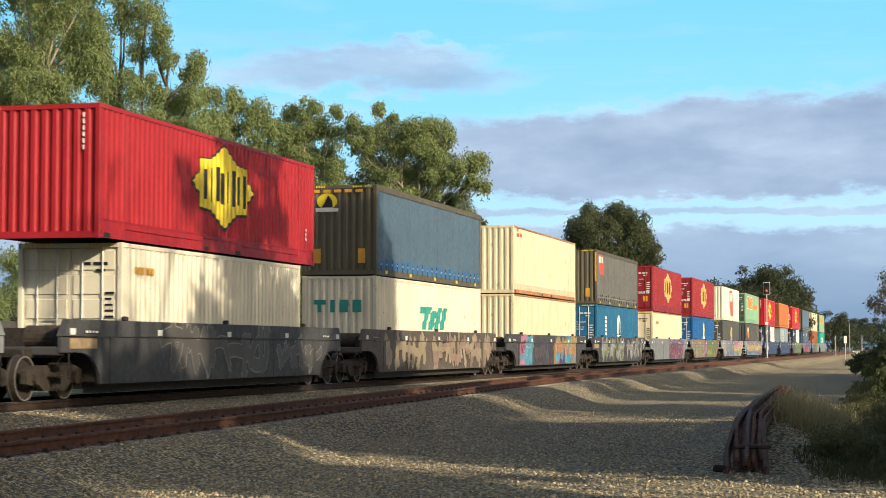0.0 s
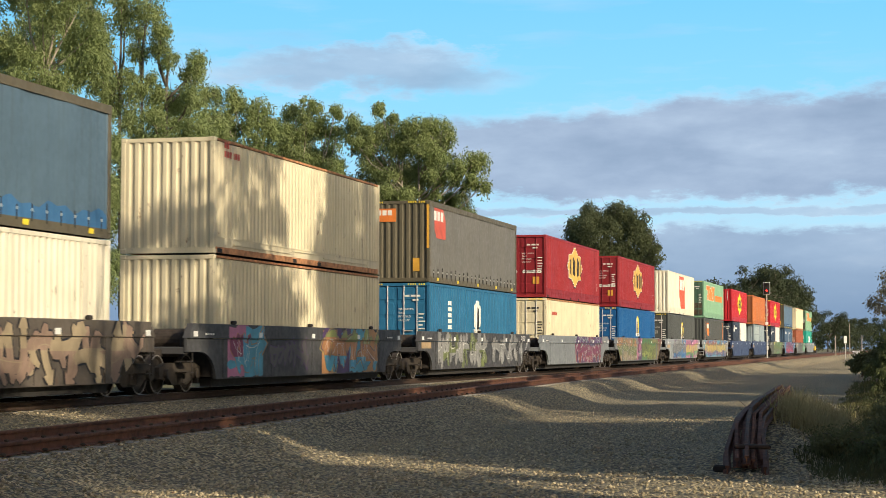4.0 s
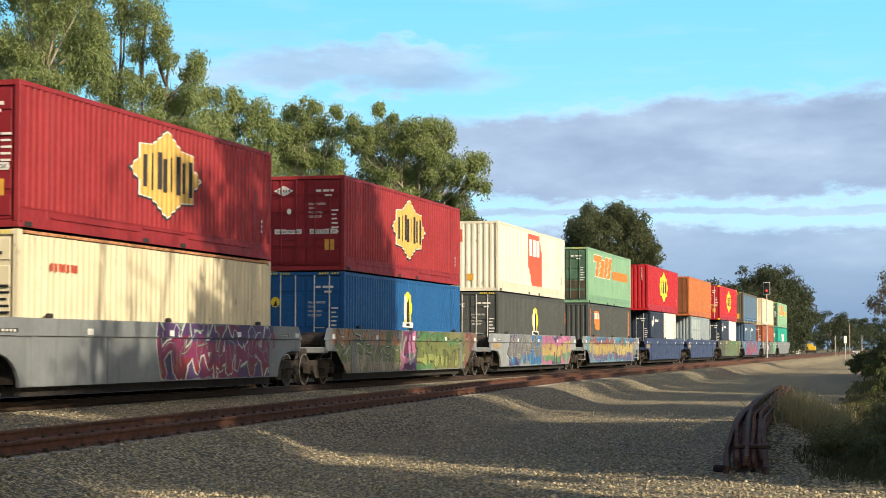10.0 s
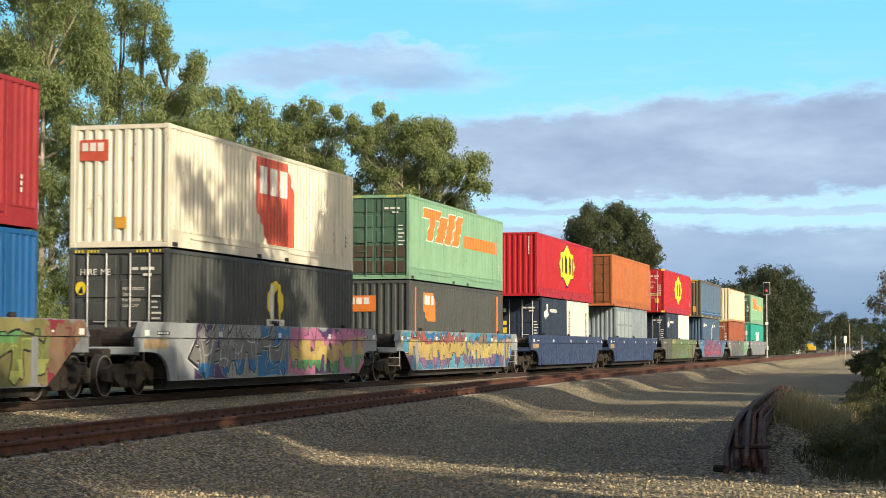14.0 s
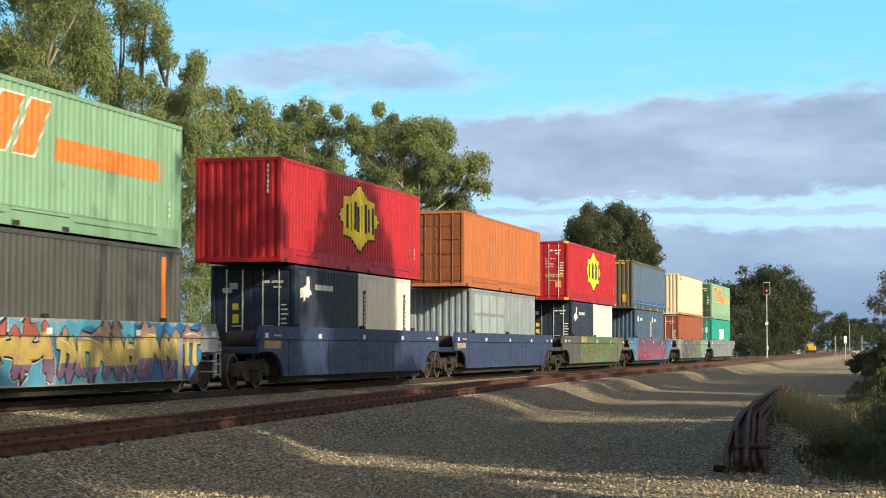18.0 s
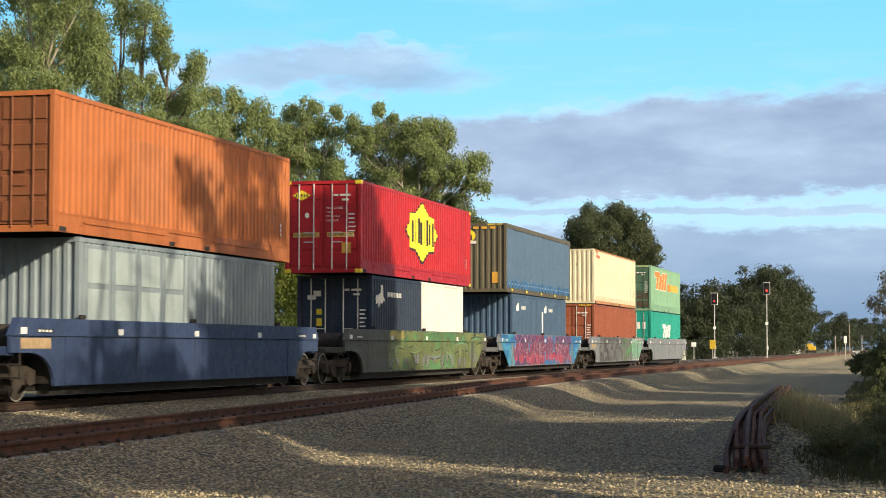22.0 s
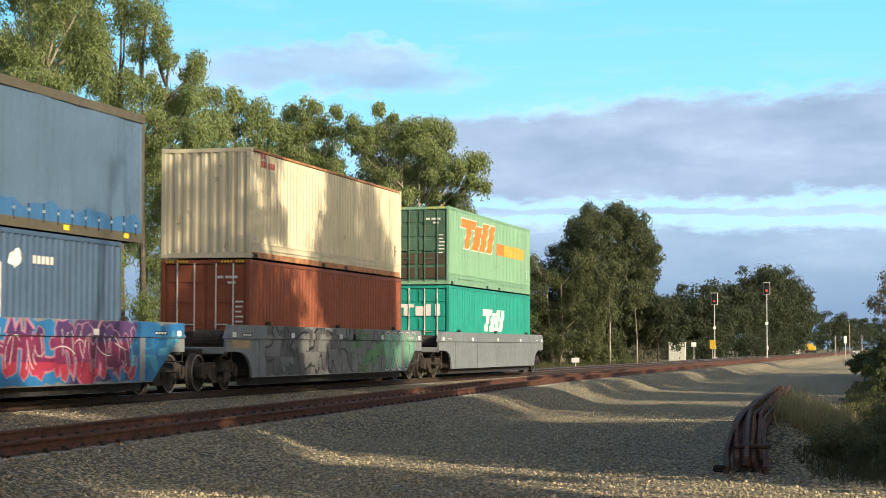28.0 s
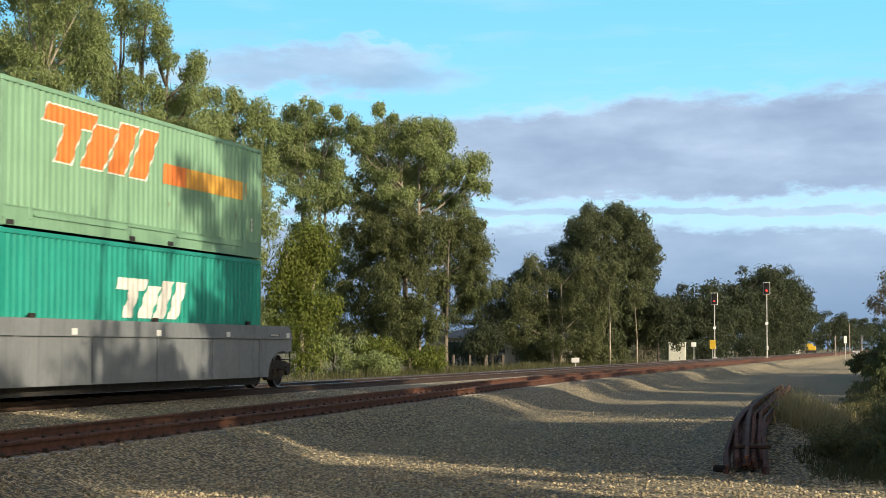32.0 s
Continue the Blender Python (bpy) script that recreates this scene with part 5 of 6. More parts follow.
def tree(x, y, base, height, width, low, bark, leaf, seed, label, clumps=60, leaves=330, size=0.26, droop=0.35, flat=1.0, lobe=1.1, name="gum_tree", even=False):
    """A gum tree: tapered trunk, forked limbs, a loose crown of hanging leaf clumps with gaps."""
    rng = np.random.default_rng(seed)
    t = thing(name, label, "bush" if name == "bush" else "tree")
    t.location = (x, y, base)
    trunk = Soup()
    tips = []
    fork = height * rng.uniform(0.22, 0.34)
    lean = rng.normal(0, 0.06, 2) * height
    p0 = Vector((0, 0, -0.2))
    p1 = Vector((lean[0] * 0.3, lean[1] * 0.3, fork))
    r0 = 0.016 * height + 0.05
    trunk.tube(p0, p1, r0 * 0.8, r0 * 0.58, 9)
    tr = part("trunk", trunk, bark, t, smooth=True)
    for i in range(6):
        limb = Soup()
        a = 2 * math.pi * (i + rng.uniform(-0.3, 0.3)) / 6
        rr = width * 0.5 * rng.uniform(0.25, 0.75)
        top = Vector((rr * math.cos(a) + lean[0], rr * math.sin(a) * flat + lean[1], height * rng.uniform(0.62, 0.95)))
        mid = p1.lerp(top, 0.5) + Vector(rng.normal(0, 0.04, 3) * height)
        limb.tube(p1, mid, r0 * 0.36, r0 * 0.22, 7)
        limb.tube(mid, top, r0 * 0.22, r0 * 0.06, 6)
        for j in range(3):
            q = mid.lerp(top, rng.uniform(0.1, 0.8))
            e = q + Vector((rng.normal(0, 0.14) * width, rng.normal(0, 0.14) * width * flat, rng.uniform(-0.02, 0.12) * height))
            limb.tube(q, e, r0 * 0.14, r0 * 0.04, 5)
            tips.append(e)
        tips += [top, mid.lerp(top, 0.5)]
        part("limb", limb, bark, t, smooth=True)
    # leafy lobes on the shell of the crown and along the limbs, with gaps between
    cen = []
    z0 = height * low
    while len(cen) < clumps:
        u = rng.uniform(-1, 1, 3)
        d = np.linalg.norm(u)
        if d > 1 or d < 0.3:
            continue
        zz = z0 + (u[2] * 0.5 + 0.5) * (height * 0.97 - z0)
        taper = 1.0 - 0.45 * max(0.0, u[2]) ** 2
        if even:
            taper = 1.0 / max(0.35, math.hypot(u[0], u[1])) * rng.uniform(0.1, 1.0) ** 0.6 * 0.9
        cen.append((u[0] * width * 0.5 * taper + lean[0] * zz / height, u[1] * width * 0.5 * flat * taper + lean[1] * zz / height, zz))
    for e in tips if clumps and size < 0.2 and width < 6 else tips[::2]:
        cen.append(tuple(e))
    cen = np.array(cen).reshape(-1, 3)
    n = len(cen)
    rad = rng.uniform(0.6, 1.3, n) * lobe
    v = foliage(rng, cen, rad, leaves, size, 0.8, droop)
    v = v[v[:, 0, 2] > max(0.05, z0 * 0.7)]
    part("crown", quads("crown", v, leaf), leaf, t)
    return t


def gum(x, y, masses, bark, leaf, seed, label, fork, stems=1, size=0.15, girth=1.0):
    """A gum tree with a crown of separate leaf masses (offset, height, half width, half height), each borne by a limb."""
    rng = np.random.default_rng(seed)
    t = thing("gum_tree", label, "tree")
    base = -0.5
    t.location = (x, y, base)
    tall = max(m[1] + m[3] for m in masses)
    r0 = (0.009 * tall + 0.04) * girth
    feet = []
    for i in range(stems):
        trunk = Soup()
        dx = (i - (stems - 1) / 2) * 0.9
        low, mid = Vector((dx * 0.4, 0.25 * i, -0.2)), Vector((dx, 0.2 * i, fork))
        top = Vector((dx * 1.25 + rng.normal(0, 0.15), 0, max(fork + 0.5, tall * 0.72)))
        trunk.tube(low, mid, r0, r0 * 0.75, 9)
        trunk.tube(mid, top, r0 * 0.75, r0 * 0.25, 8)
        part("trunk", trunk, bark, t, smooth=True)
        feet.append((mid, top))
    pts, rads = [], []
    for dx, z, rw, rh in masses:
        depth = rng.normal(0, 0.5) * rw
        if z - rh > fork * 0.7:
            mid, top = min(feet, key=lambda f: abs(f[1].x - dx))
            k = min(0.95, max(0.0, (z - fork - abs(dx) * 0.7) / max(0.5, top.z - fork)))
            a, e = mid.lerp(top, k), Vector((dx, depth, z + rh * 0.2))
            b = a.lerp(e, 0.5) + Vector((rng.normal(0, 0.12), rng.normal(0, 0.12), -0.12 * (e - a).length * rng.uniform(0, 1)))
            limb = Soup()
            limb.tube(a, b, r0 * 0.30, r0 * 0.22, 6)
            limb.tube(b, e, r0 * 0.22, r0 * 0.08, 6)
            for j in range(4):
                q = b.lerp(e, rng.uniform(0.3, 1.0))
                limb.tube(q, e + Vector((rng.uniform(-0.8, 0.8) * rw, rng.uniform(-0.7, 0.7) * rw, rng.uniform(-0.1, 0.8) * rh)), r0 * 0.08, r0 * 0.02, 4)
            part("limb", limb, bark, t, smooth=True)
        rt = 0.44 if size < 0.165 else 0.56
        n = int(1.75 * rw * (rw + rh) / (rt * rt)) + 2
        u = rng.normal(0, 1, (n, 3))
        u /= np.linalg.norm(u, axis=1)[:, None]
        u *= rng.uniform(0.35, 1.0, n)[:, None] ** 0.5
        pts.append(np.stack([dx + u[:, 0] * max(rw - rt * 0.7, rw * 0.45), depth + u[:, 1] * rw * 1.1, z + u[:, 2] * max(rh - rt * 0.6, rh * 0.5)], 1))
        rads.append(rng.uniform(0.45, 1.15, n) * rt)
    cen, rad = np.concatenate(pts), np.concatenate(rads)
    v = foliage(rng, cen, rad, 170 if y < 80 else 112 if size < 0.165 else 80, size * (0.82 if y < 80 else 1.1), 0.95, 0.5)
    v = v[v[:, 0, 2] > 0.1]
    part("crown", quads("crown", v, leaf), leaf, t)
    return t


# gum trees beyond the running line
gum(-32.63, 66.0, [(-1.31, 13.24, 0.96, 0.86), (-0.31, 12.77, 1.00, 0.71), (1.23, 14.00, 1.20, 1.42), (1.76, 12.38, 1.14, 0.94), (0.05, 14.45, 0.55, 0.95), (0.60, 11.50, 1.45, 0.85), (-1.40, 11.35, 1.05, 1.07), (2.26, 13.44, 0.65, 1.30), (1.26, 15.91, 1.75, 1.18), (-1.10, 15.81, 1.76, 0.95), (-2.98, 13.70, 1.52, 2.40), (-2.71, 10.63, 1.51, 1.91), (-0.32, 9.79, 2.12, 1.30), (1.78, 9.95, 1.49, 1.29), (-0.30, 7.42, 2.12, 1.77), (1.80, 7.37, 1.61, 1.76), (0.43, 4.61, 2.73, 2.00), (-0.72, 2.80, 2.74, 1.42)], BARK, LEAF_OLIVE, 1, "large grey-green gum tree with drooping foliage beyond the tracks", 2.5, stems=1, size=0.150)
gum(-32.38, 75.0, [(-1.70, 14.60, 0.70, 0.90), (-1.90, 13.20, 0.80, 0.90), (-0.30, 15.30, 0.50, 0.60), (0.11, 16.18, 0.90, 0.64), (-1.04, 15.79, 0.56, 0.64), (1.10, 15.02, 0.61, 0.74), (-0.19, 14.24, 0.56, 0.48), (1.31, 14.04, 0.56, 0.69), (0.64, 14.38, 0.39, 0.37), (2.39, 13.75, 0.56, 0.63), (2.09, 13.19, 0.67, 0.58), (1.01, 12.35, 1.12, 0.85), (2.40, 12.31, 0.61, 0.74), (-0.65, 13.24, 0.51, 0.48), (0.20, 17.44, 1.18, 0.80), (-1.16, 17.27, 0.85, 1.02), (-1.17, 12.33, 0.73, 0.91), (0.44, 12.81, 0.70, 0.66), (0.76, 10.91, 1.62, 1.11), (2.51, 10.86, 1.00, 1.05), (-0.05, 8.95, 1.96, 1.59), (2.01, 8.90, 1.67, 1.58), (0.75, 6.29, 2.50, 2.11), (1.28, 3.41, 2.50, 1.84)], BARK_DARK, LEAF_OLIVE, 2, "tall open gum tree with bare upright stems showing", 3.0, stems=3, size=0.150)
gum(-35.21, 95.0, [(-1.50, 15.00, 0.77, 0.73), (-0.44, 14.72, 0.98, 0.86), (0.84, 14.32, 0.91, 0.93), (-1.01, 13.47, 1.40, 1.06), (0.74, 13.11, 1.32, 1.12), (1.47, 13.33, 0.63, 0.79), (-2.30, 13.72, 0.77, 0.93), (-0.04, 11.53, 2.02, 1.32), (-0.03, 8.97, 2.09, 1.98), (-0.02, 5.96, 2.09, 1.98), (-0.01, 3.26, 2.08, 1.65)], BARK, LEAF_OLIVE, 3, "slim weeping gum tree with fine light foliage", 3.0, stems=1, size=0.150)
gum(-36.73, 111.0, [(-1.36, 16.25, 0.81, 0.69), (-0.11, 16.42, 0.97, 0.84), (-0.58, 15.21, 1.38, 0.92), (0.84, 15.55, 0.89, 0.84), (1.68, 16.08, 0.52, 0.69), (-1.21, 14.53, 1.22, 0.96), (-2.24, 15.26, 0.73, 0.85), (1.79, 14.96, 0.48, 0.61), (1.07, 13.07, 1.13, 1.30), (-0.40, 13.45, 1.37, 1.00), (2.05, 12.52, 0.72, 0.92), (-2.24, 13.68, 1.14, 1.00), (0.34, 10.99, 2.34, 1.22), (0.35, 8.03, 2.42, 2.29), (-0.37, 4.91, 2.82, 2.29), (0.36, 2.83, 2.81, 1.52)], BARK, LEAF_OLIVE, 4, "grey-green gum tree with clumped crown and gaps", 3.4, stems=2, size=0.150)
gum(-29.99, 110.0, [(-3.63, 15.44, 0.80, 0.68), (-4.13, 14.62, 0.40, 0.49), (-2.13, 16.15, 0.68, 0.57), (-1.35, 15.57, 0.48, 0.41), (-2.48, 14.78, 1.11, 0.83), (-3.05, 13.90, 0.95, 0.90), (-0.85, 14.87, 0.79, 0.75), (-0.99, 13.84, 1.19, 0.90), (0.35, 14.83, 1.07, 0.90), (1.27, 15.15, 1.10, 0.71), (2.18, 14.37, 0.43, 0.82), (0.70, 13.59, 1.18, 0.90), (1.62, 13.09, 0.98, 0.75), (-2.66, 12.86, 0.95, 0.75), (-1.42, 12.28, 1.19, 0.75), (0.21, 12.24, 1.18, 0.86), (2.04, 11.99, 1.34, 0.75), (3.43, 12.70, 0.94, 0.82), (4.19, 12.75, 0.63, 0.89), (4.54, 11.32, 0.47, 0.48), (3.85, 11.68, 0.78, 0.52), (-0.28, 10.89, 1.58, 0.67), (1.47, 10.75, 1.34, 0.63), (3.22, 9.80, 0.70, 0.37)], BARK, LEAF_OLIVE, 5, "broad spreading gum tree with rounded leaf masses and pale limbs", 3.6, stems=2, size=0.150)
# leaves coloured dark for the shade beneath the broad crown
gum(-27.39, 108.0, [(0.76, 8.72, 1.54, 1.24), (1.78, 7.12, 1.15, 1.16), (1.91, 5.40, 1.30, 1.23), (-1.02, 8.09, 2.16, 1.83), (-3.10, 8.45, 2.33, 2.02), (-5.19, 8.82, 1.95, 2.22), (0.17, 5.25, 1.92, 1.82), (-2.40, 5.10, 2.71, 2.20), (-5.19, 5.13, 2.33, 2.21), (-1.71, 3.10, 2.31, 1.46), (-4.48, 2.45, 3.10, 1.32)], BARK_DARK, LEAF_SHADY, 6, "leafy gum tree under the broad one, shade put into its leaf colour", 2.5, stems=1, size=0.150)
gum(-25.37, 152.0, [(-0.84, 12.62, 1.49, 1.20), (1.13, 12.69, 1.61, 1.09), (2.68, 11.90, 1.37, 1.30), (-2.19, 11.40, 1.26, 1.31), (-0.12, 10.98, 2.29, 1.63), (2.46, 10.19, 1.83, 1.62), (4.30, 9.39, 0.75, 0.97), (-2.73, 9.49, 1.61, 1.52), (-0.13, 8.59, 2.86, 1.90), (2.70, 8.32, 1.60, 1.30), (3.46, 6.65, 0.91, 1.40), (1.40, 6.19, 2.29, 2.17), (-1.18, 6.21, 2.87, 2.17), (-0.17, 3.81, 3.43, 2.17), (2.93, 3.80, 1.71, 1.62)], BARK_DARK, LEAF_DEEP, 7, "dark dense round-topped tree above the verge", 4.0, stems=1, size=0.200)
gum(-27.58, 143.0, [(-1.60, 8.23, 1.01, 0.86), (-2.58, 7.29, 1.01, 0.76), (-0.55, 7.01, 1.41, 1.14), (1.21, 6.56, 1.70, 1.61), (2.26, 7.84, 1.30, 1.90), (-1.97, 5.46, 1.91, 1.72), (0.23, 4.41, 2.51, 1.90), (2.86, 4.82, 1.80, 1.89), (-2.42, 3.12, 2.01, 1.43), (1.10, 2.68, 3.00, 1.42)], BARK, LEAF_MID, 8, "olive gum tree with hanging foliage and pale trunk", 2.4, stems=2, size=0.180)
gum(-22.94, 140.0, [(-0.40, 7.27, 0.78, 1.02), (0.27, 6.21, 0.78, 0.83), (-0.83, 5.80, 0.78, 0.83), (0.45, 7.68, 0.59, 0.74)], BARK, LEAF_MID, 9, "young gum tree with a slim pale stem", 3.6, stems=1, size=0.180, girth=0.5)
gum(-20.77, 139.0, [(-0.06, 6.16, 0.63, 0.73), (0.36, 5.33, 0.48, 0.55), (-0.52, 5.46, 0.48, 0.55)], BARK, LEAF_MID, 10, "young gum tree with a slim pale stem", 2.2, stems=1, size=0.180, girth=0.5)
gum(-37.04, 76.0, [(-2.04, 15.46, 1.59, 2.20), (0.40, 15.36, 1.72, 2.45), (2.02, 13.80, 1.43, 1.90), (-0.92, 12.66, 2.30, 1.37), (-1.53, 17.95, 1.45, 1.65), (1.46, 17.30, 1.72, 1.63)], BARK, LEAF_OLIVE, 21, "grey-green gum tree standing behind the front row", 5, stems=1, size=0.170)
gum(-36.53, 86.0, [(-1.43, 13.81, 1.29, 1.37), (0.36, 13.47, 1.44, 1.21), (2.13, 13.13, 1.11, 1.36), (3.15, 12.55, 0.95, 1.05), (0.23, 11.12, 2.88, 1.36), (3.17, 10.49, 1.90, 1.80), (-0.05, 8.08, 2.88, 2.42)], BARK_DARK, LEAF_OLIVE, 22, "grey-green gum tree standing behind the front row", 5, stems=2, size=0.170)
gum(-38.99, 119.0, [(-1.61, 16.21, 1.74, 1.44), (0.36, 15.21, 1.51, 1.44), (-2.39, 14.16, 1.96, 1.65), (-0.61, 13.37, 2.38, 1.64), (1.93, 12.19, 1.72, 1.43)], BARK, LEAF_OLIVE, 23, "grey-green gum tree standing behind the front row", 5, stems=2, size=0.170)
# filler tree, its leaf colour darkened as shade behind the front row
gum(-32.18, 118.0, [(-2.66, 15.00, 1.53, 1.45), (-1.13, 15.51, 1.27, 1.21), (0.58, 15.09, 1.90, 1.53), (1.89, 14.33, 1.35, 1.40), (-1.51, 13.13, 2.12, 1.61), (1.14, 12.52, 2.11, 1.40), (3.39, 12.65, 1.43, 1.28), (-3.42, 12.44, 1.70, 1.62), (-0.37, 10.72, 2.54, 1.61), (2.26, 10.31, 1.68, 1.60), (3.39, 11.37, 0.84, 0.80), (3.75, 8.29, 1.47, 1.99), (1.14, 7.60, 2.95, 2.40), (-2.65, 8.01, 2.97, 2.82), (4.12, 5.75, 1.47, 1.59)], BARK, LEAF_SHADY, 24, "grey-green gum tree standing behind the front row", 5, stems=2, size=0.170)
gum(-26.37, 158.0, [(-1.49, 11.62, 2.03, 1.92), (0.94, 12.33, 2.14, 1.58), (2.55, 10.82, 2.02, 2.03), (-0.15, 8.86, 3.57, 2.54), (3.33, 8.58, 1.54, 2.02), (-2.85, 8.39, 2.69, 2.83), (-0.18, 5.39, 4.17, 3.39), (-5.94, 6.92, 3.00, 2.05), (-7.03, 4.43, 3.60, 2.85), (2.50, 4.38, 2.96, 2.81)], BARK_DARK, LEAF_DARK, 25, "dark dense tree behind the round-topped one", 4, stems=1, size=0.220)
gum(-21.30, 154.0, [(0.25, 5.03, 1.39, 1.21), (1.17, 5.25, 1.17, 1.11), (-0.68, 3.66, 1.60, 2.02), (1.39, 3.65, 1.59, 2.02)], BARK_DARK, LEAF_DARK, 26, "dark low tree between the tall ones", 2, stems=1, size=0.220)
gum(-32.60, 143.0, [(-1.30, 5.20, 1.60, 1.30), (0.60, 5.90, 1.50, 1.20), (1.90, 4.60, 1.60, 1.30), (-2.70, 4.60, 1.50, 1.50), (3.30, 4.00, 1.40, 1.50), (-0.30, 4.00, 2.20, 1.10)], BARK_DARK, LEAF_DEEP, 27, "low dark spreading tree before the house", 2, stems=1, size=0.180)
tree(-30.2, 90.0, -0.5, 8.0, 3.6, 0.03, BARK, LEAF_LIME, 9, "small bright green tree behind the running line", clumps=34, leaves=300, size=0.18, droop=0.55, lobe=0.75)
# far wood along the line: x, y, height, width
for i, (x, y, hgt, wid) in enumerate([(-31.5, 250, 8.4, 9), (-28.0, 246, 8.8, 8), (-25.5, 262, 9.2, 9), (-24.5, 275, 11.4, 9), (-23.2, 285, 12.8, 10), (-21.8, 292, 12.9, 9), (-23.2, 330, 12.2, 10),
                                      (-27.5, 372, 11.0, 11), (-29.5, 425, 10.8, 12), (-23.5, 465, 9.2, 12), (-24.0, 540, 9.0, 14), (-22.0, 640, 10.2, 12), (-34.5, 240, 7.4, 9), (-38.0, 228, 8.0, 9), (-18.0, 760, 12.0, 13), (-30, 820, 11, 20)]):
    tree(x, y, -0.3 + grade(y), hgt * 1.14, wid * 1.1, 0.02, BARK_DARK, LEAF_DARK, 60 + i, "dark green tree in the far wood beside the line", clumps=64, leaves=140, size=0.40, lobe=1.15, droop=0.15)
# shrubs and young trees: x, y, height, width, leaf
for i, (x, y, hgt, wid, leaf) in enumerate([(-28.6, 98, 2.2, 3.0, LEAF_LIME), (-26.8, 101, 1.8, 2.6, LEAF_LIME), (-29.8, 94, 2.4, 3.0, LEAF_OLIVE), (-27.0, 92, 1.4, 2.4, LEAF_OLIVE), (-3.9, 117, 1.6, 1.8, LEAF_MID),
                                            (-2.6, 112, 2.0, 2.0, LEAF_MID), (-1.5, 104, 3.2, 2.6, LEAF_SHADY), (-0.6, 82, 2.2, 2.0, LEAF_SHADY), (-26.9, 186, 2.6, 3.4, LEAF_GREY), (-30.5, 190, 2.6, 4.0, LEAF_MID), (-24.6, 215, 2.6, 5.0, LEAF_DARK), (-29.5, 226, 3.4, 7.0, LEAF_DARK), (-35.0, 222, 3.6, 7.0, LEAF_DARK), (-21.0, 236, 2.8, 5.0, LEAF_DARK), (-20.4, 262, 2.6, 5.0, LEAF_DARK), (-23.8, 300, 2.8, 6.0, LEAF_DARK), (-36.0, 150, 2.6, 5.0, LEAF_DARK), (-30.0, 148, 2.2, 4.0, LEAF_MID), (-25.5, 146, 2.0, 4.0, LEAF_MID), (-1.4, 74, 2.5, 2.0, LEAF_SHADY)]):
    tree(x, y, ground_z(x, y), hgt, wid, 0.02, BARK_DARK, leaf, 90 + i, "low leafy bush on the verge", clumps=40, leaves=60, size=0.17 if wid < 3.5 else 0.26, lobe=0.13 * wid, droop=0.3, name="bush")
for i, (x, y, hgt, wid, leaf) in enumerate([(-1.35, 30.6, 0.42, 1.2, LEAF_WEED), (-0.55, 29.6, 0.45, 1.3, LEAF_MID), (-0.75, 32.8, 0.6, 1.4, LEAF_WEED), (0.1, 32.2, 0.7, 1.5, LEAF_MID), (-0.4, 36.6, 0.75, 1.6, LEAF_WEED), (-1.0, 43.0, 0.6, 1.6, LEAF_WEED), (-0.4, 48.0, 0.9, 2.0, LEAF_MID), (-0.2, 28.0, 0.35, 1.1, LEAF_MID)]):
    tree(x, y, ground_z(x, y), hgt, wid, 0.02, BARK_DARK, leaf, 140 + i, "low weedy shrub beside the gravel heap", clumps=40, leaves=85, size=0.06, lobe=0.2, droop=0.2, name="bush")
tree(-32.3, 139, -0.5, 3.4, 2.8, 0.4, BARK_DARK, LEAF_DARK, 120, "small dark round-headed tree by the house", clumps=24, size=0.2, lobe=0.6)
tree(-1.2, 152, -0.4, 9.0, 6.0, 0.15, BARK, LEAF_GREY, 121, "thin brownish-grey gum tree on the far verge", clumps=34, leaves=230, size=0.22, lobe=0.75)

# unseen trees on the verge beside and behind the viewer, placed to shade the line: x, y, height, width, low
BACK_TREES = [(7.5, -8, 15.5, 8, 0.0, 31), (7.0, 0, 15.5, 6.5, 0.0, 32), (7.5, 6.6, 15.2, 4.4, 0.0, 33), (7.0, 13.6, 15.4, 3.2, 0.0, 34), (7.5, 21.5, 15.6, 4.6, 0.0, 35), (7.0, 27.0, 15.6, 6, 0.0, 36),
              (7.0, 33.6, 21.8, 8.5, 0.0, 37), (7.5, 40.8, 21.2, 7.4, 0.6, 38), (7.0, 45.0, 14.4, 3.6, 0.0, 39), (7.5, 48.8, 14.2, 3.8, 0.0, 40), (8.0, 57.4, 13.8, 4.0, 0.0, 41), (8.0, 61.4, 13.6, 4.0, 0.0, 56), (9.0, 70.0, 13.6, 5.4, 0.0, 42), (9.0, 75.6, 13.6, 6.6, 0.0, 50), (9.0, 82.0, 13.6, 6.6, 0.0, 51), (9.0, 88.4, 13.4, 6.6, 0.0, 52), (9.0, 95.0, 13.6, 6.8, 0.0, 53), (9.5, 101.5, 13.4, 6.8, 0.0, 54), (9.5, 108.0, 13.0, 6.8, 0.0, 55), (9.5, 114.4, 12.8, 6.8, 0.0, 57), (9.5, 120.6, 12.4, 6.0, 0.0, 60),
              # added row of high flat crowns, shading wagon sills but not the ground
              (13.0, 0.0, 17.6, 7.0, 0.74, 45), (13.0, 6.6, 17.8, 7.0, 0.76, 46), (13.0, 13.2, 17.6, 7.0, 0.75, 47), (13.0, 19.8, 17.8, 7.0, 0.76, 48), (13.0, 26.4, 17.7, 7.0, 0.75, 49), (13.0, 33.0, 17.6, 7.0, 0.75, 58), (13.0, 39.6, 17.6, 7.0, 0.75, 59)]
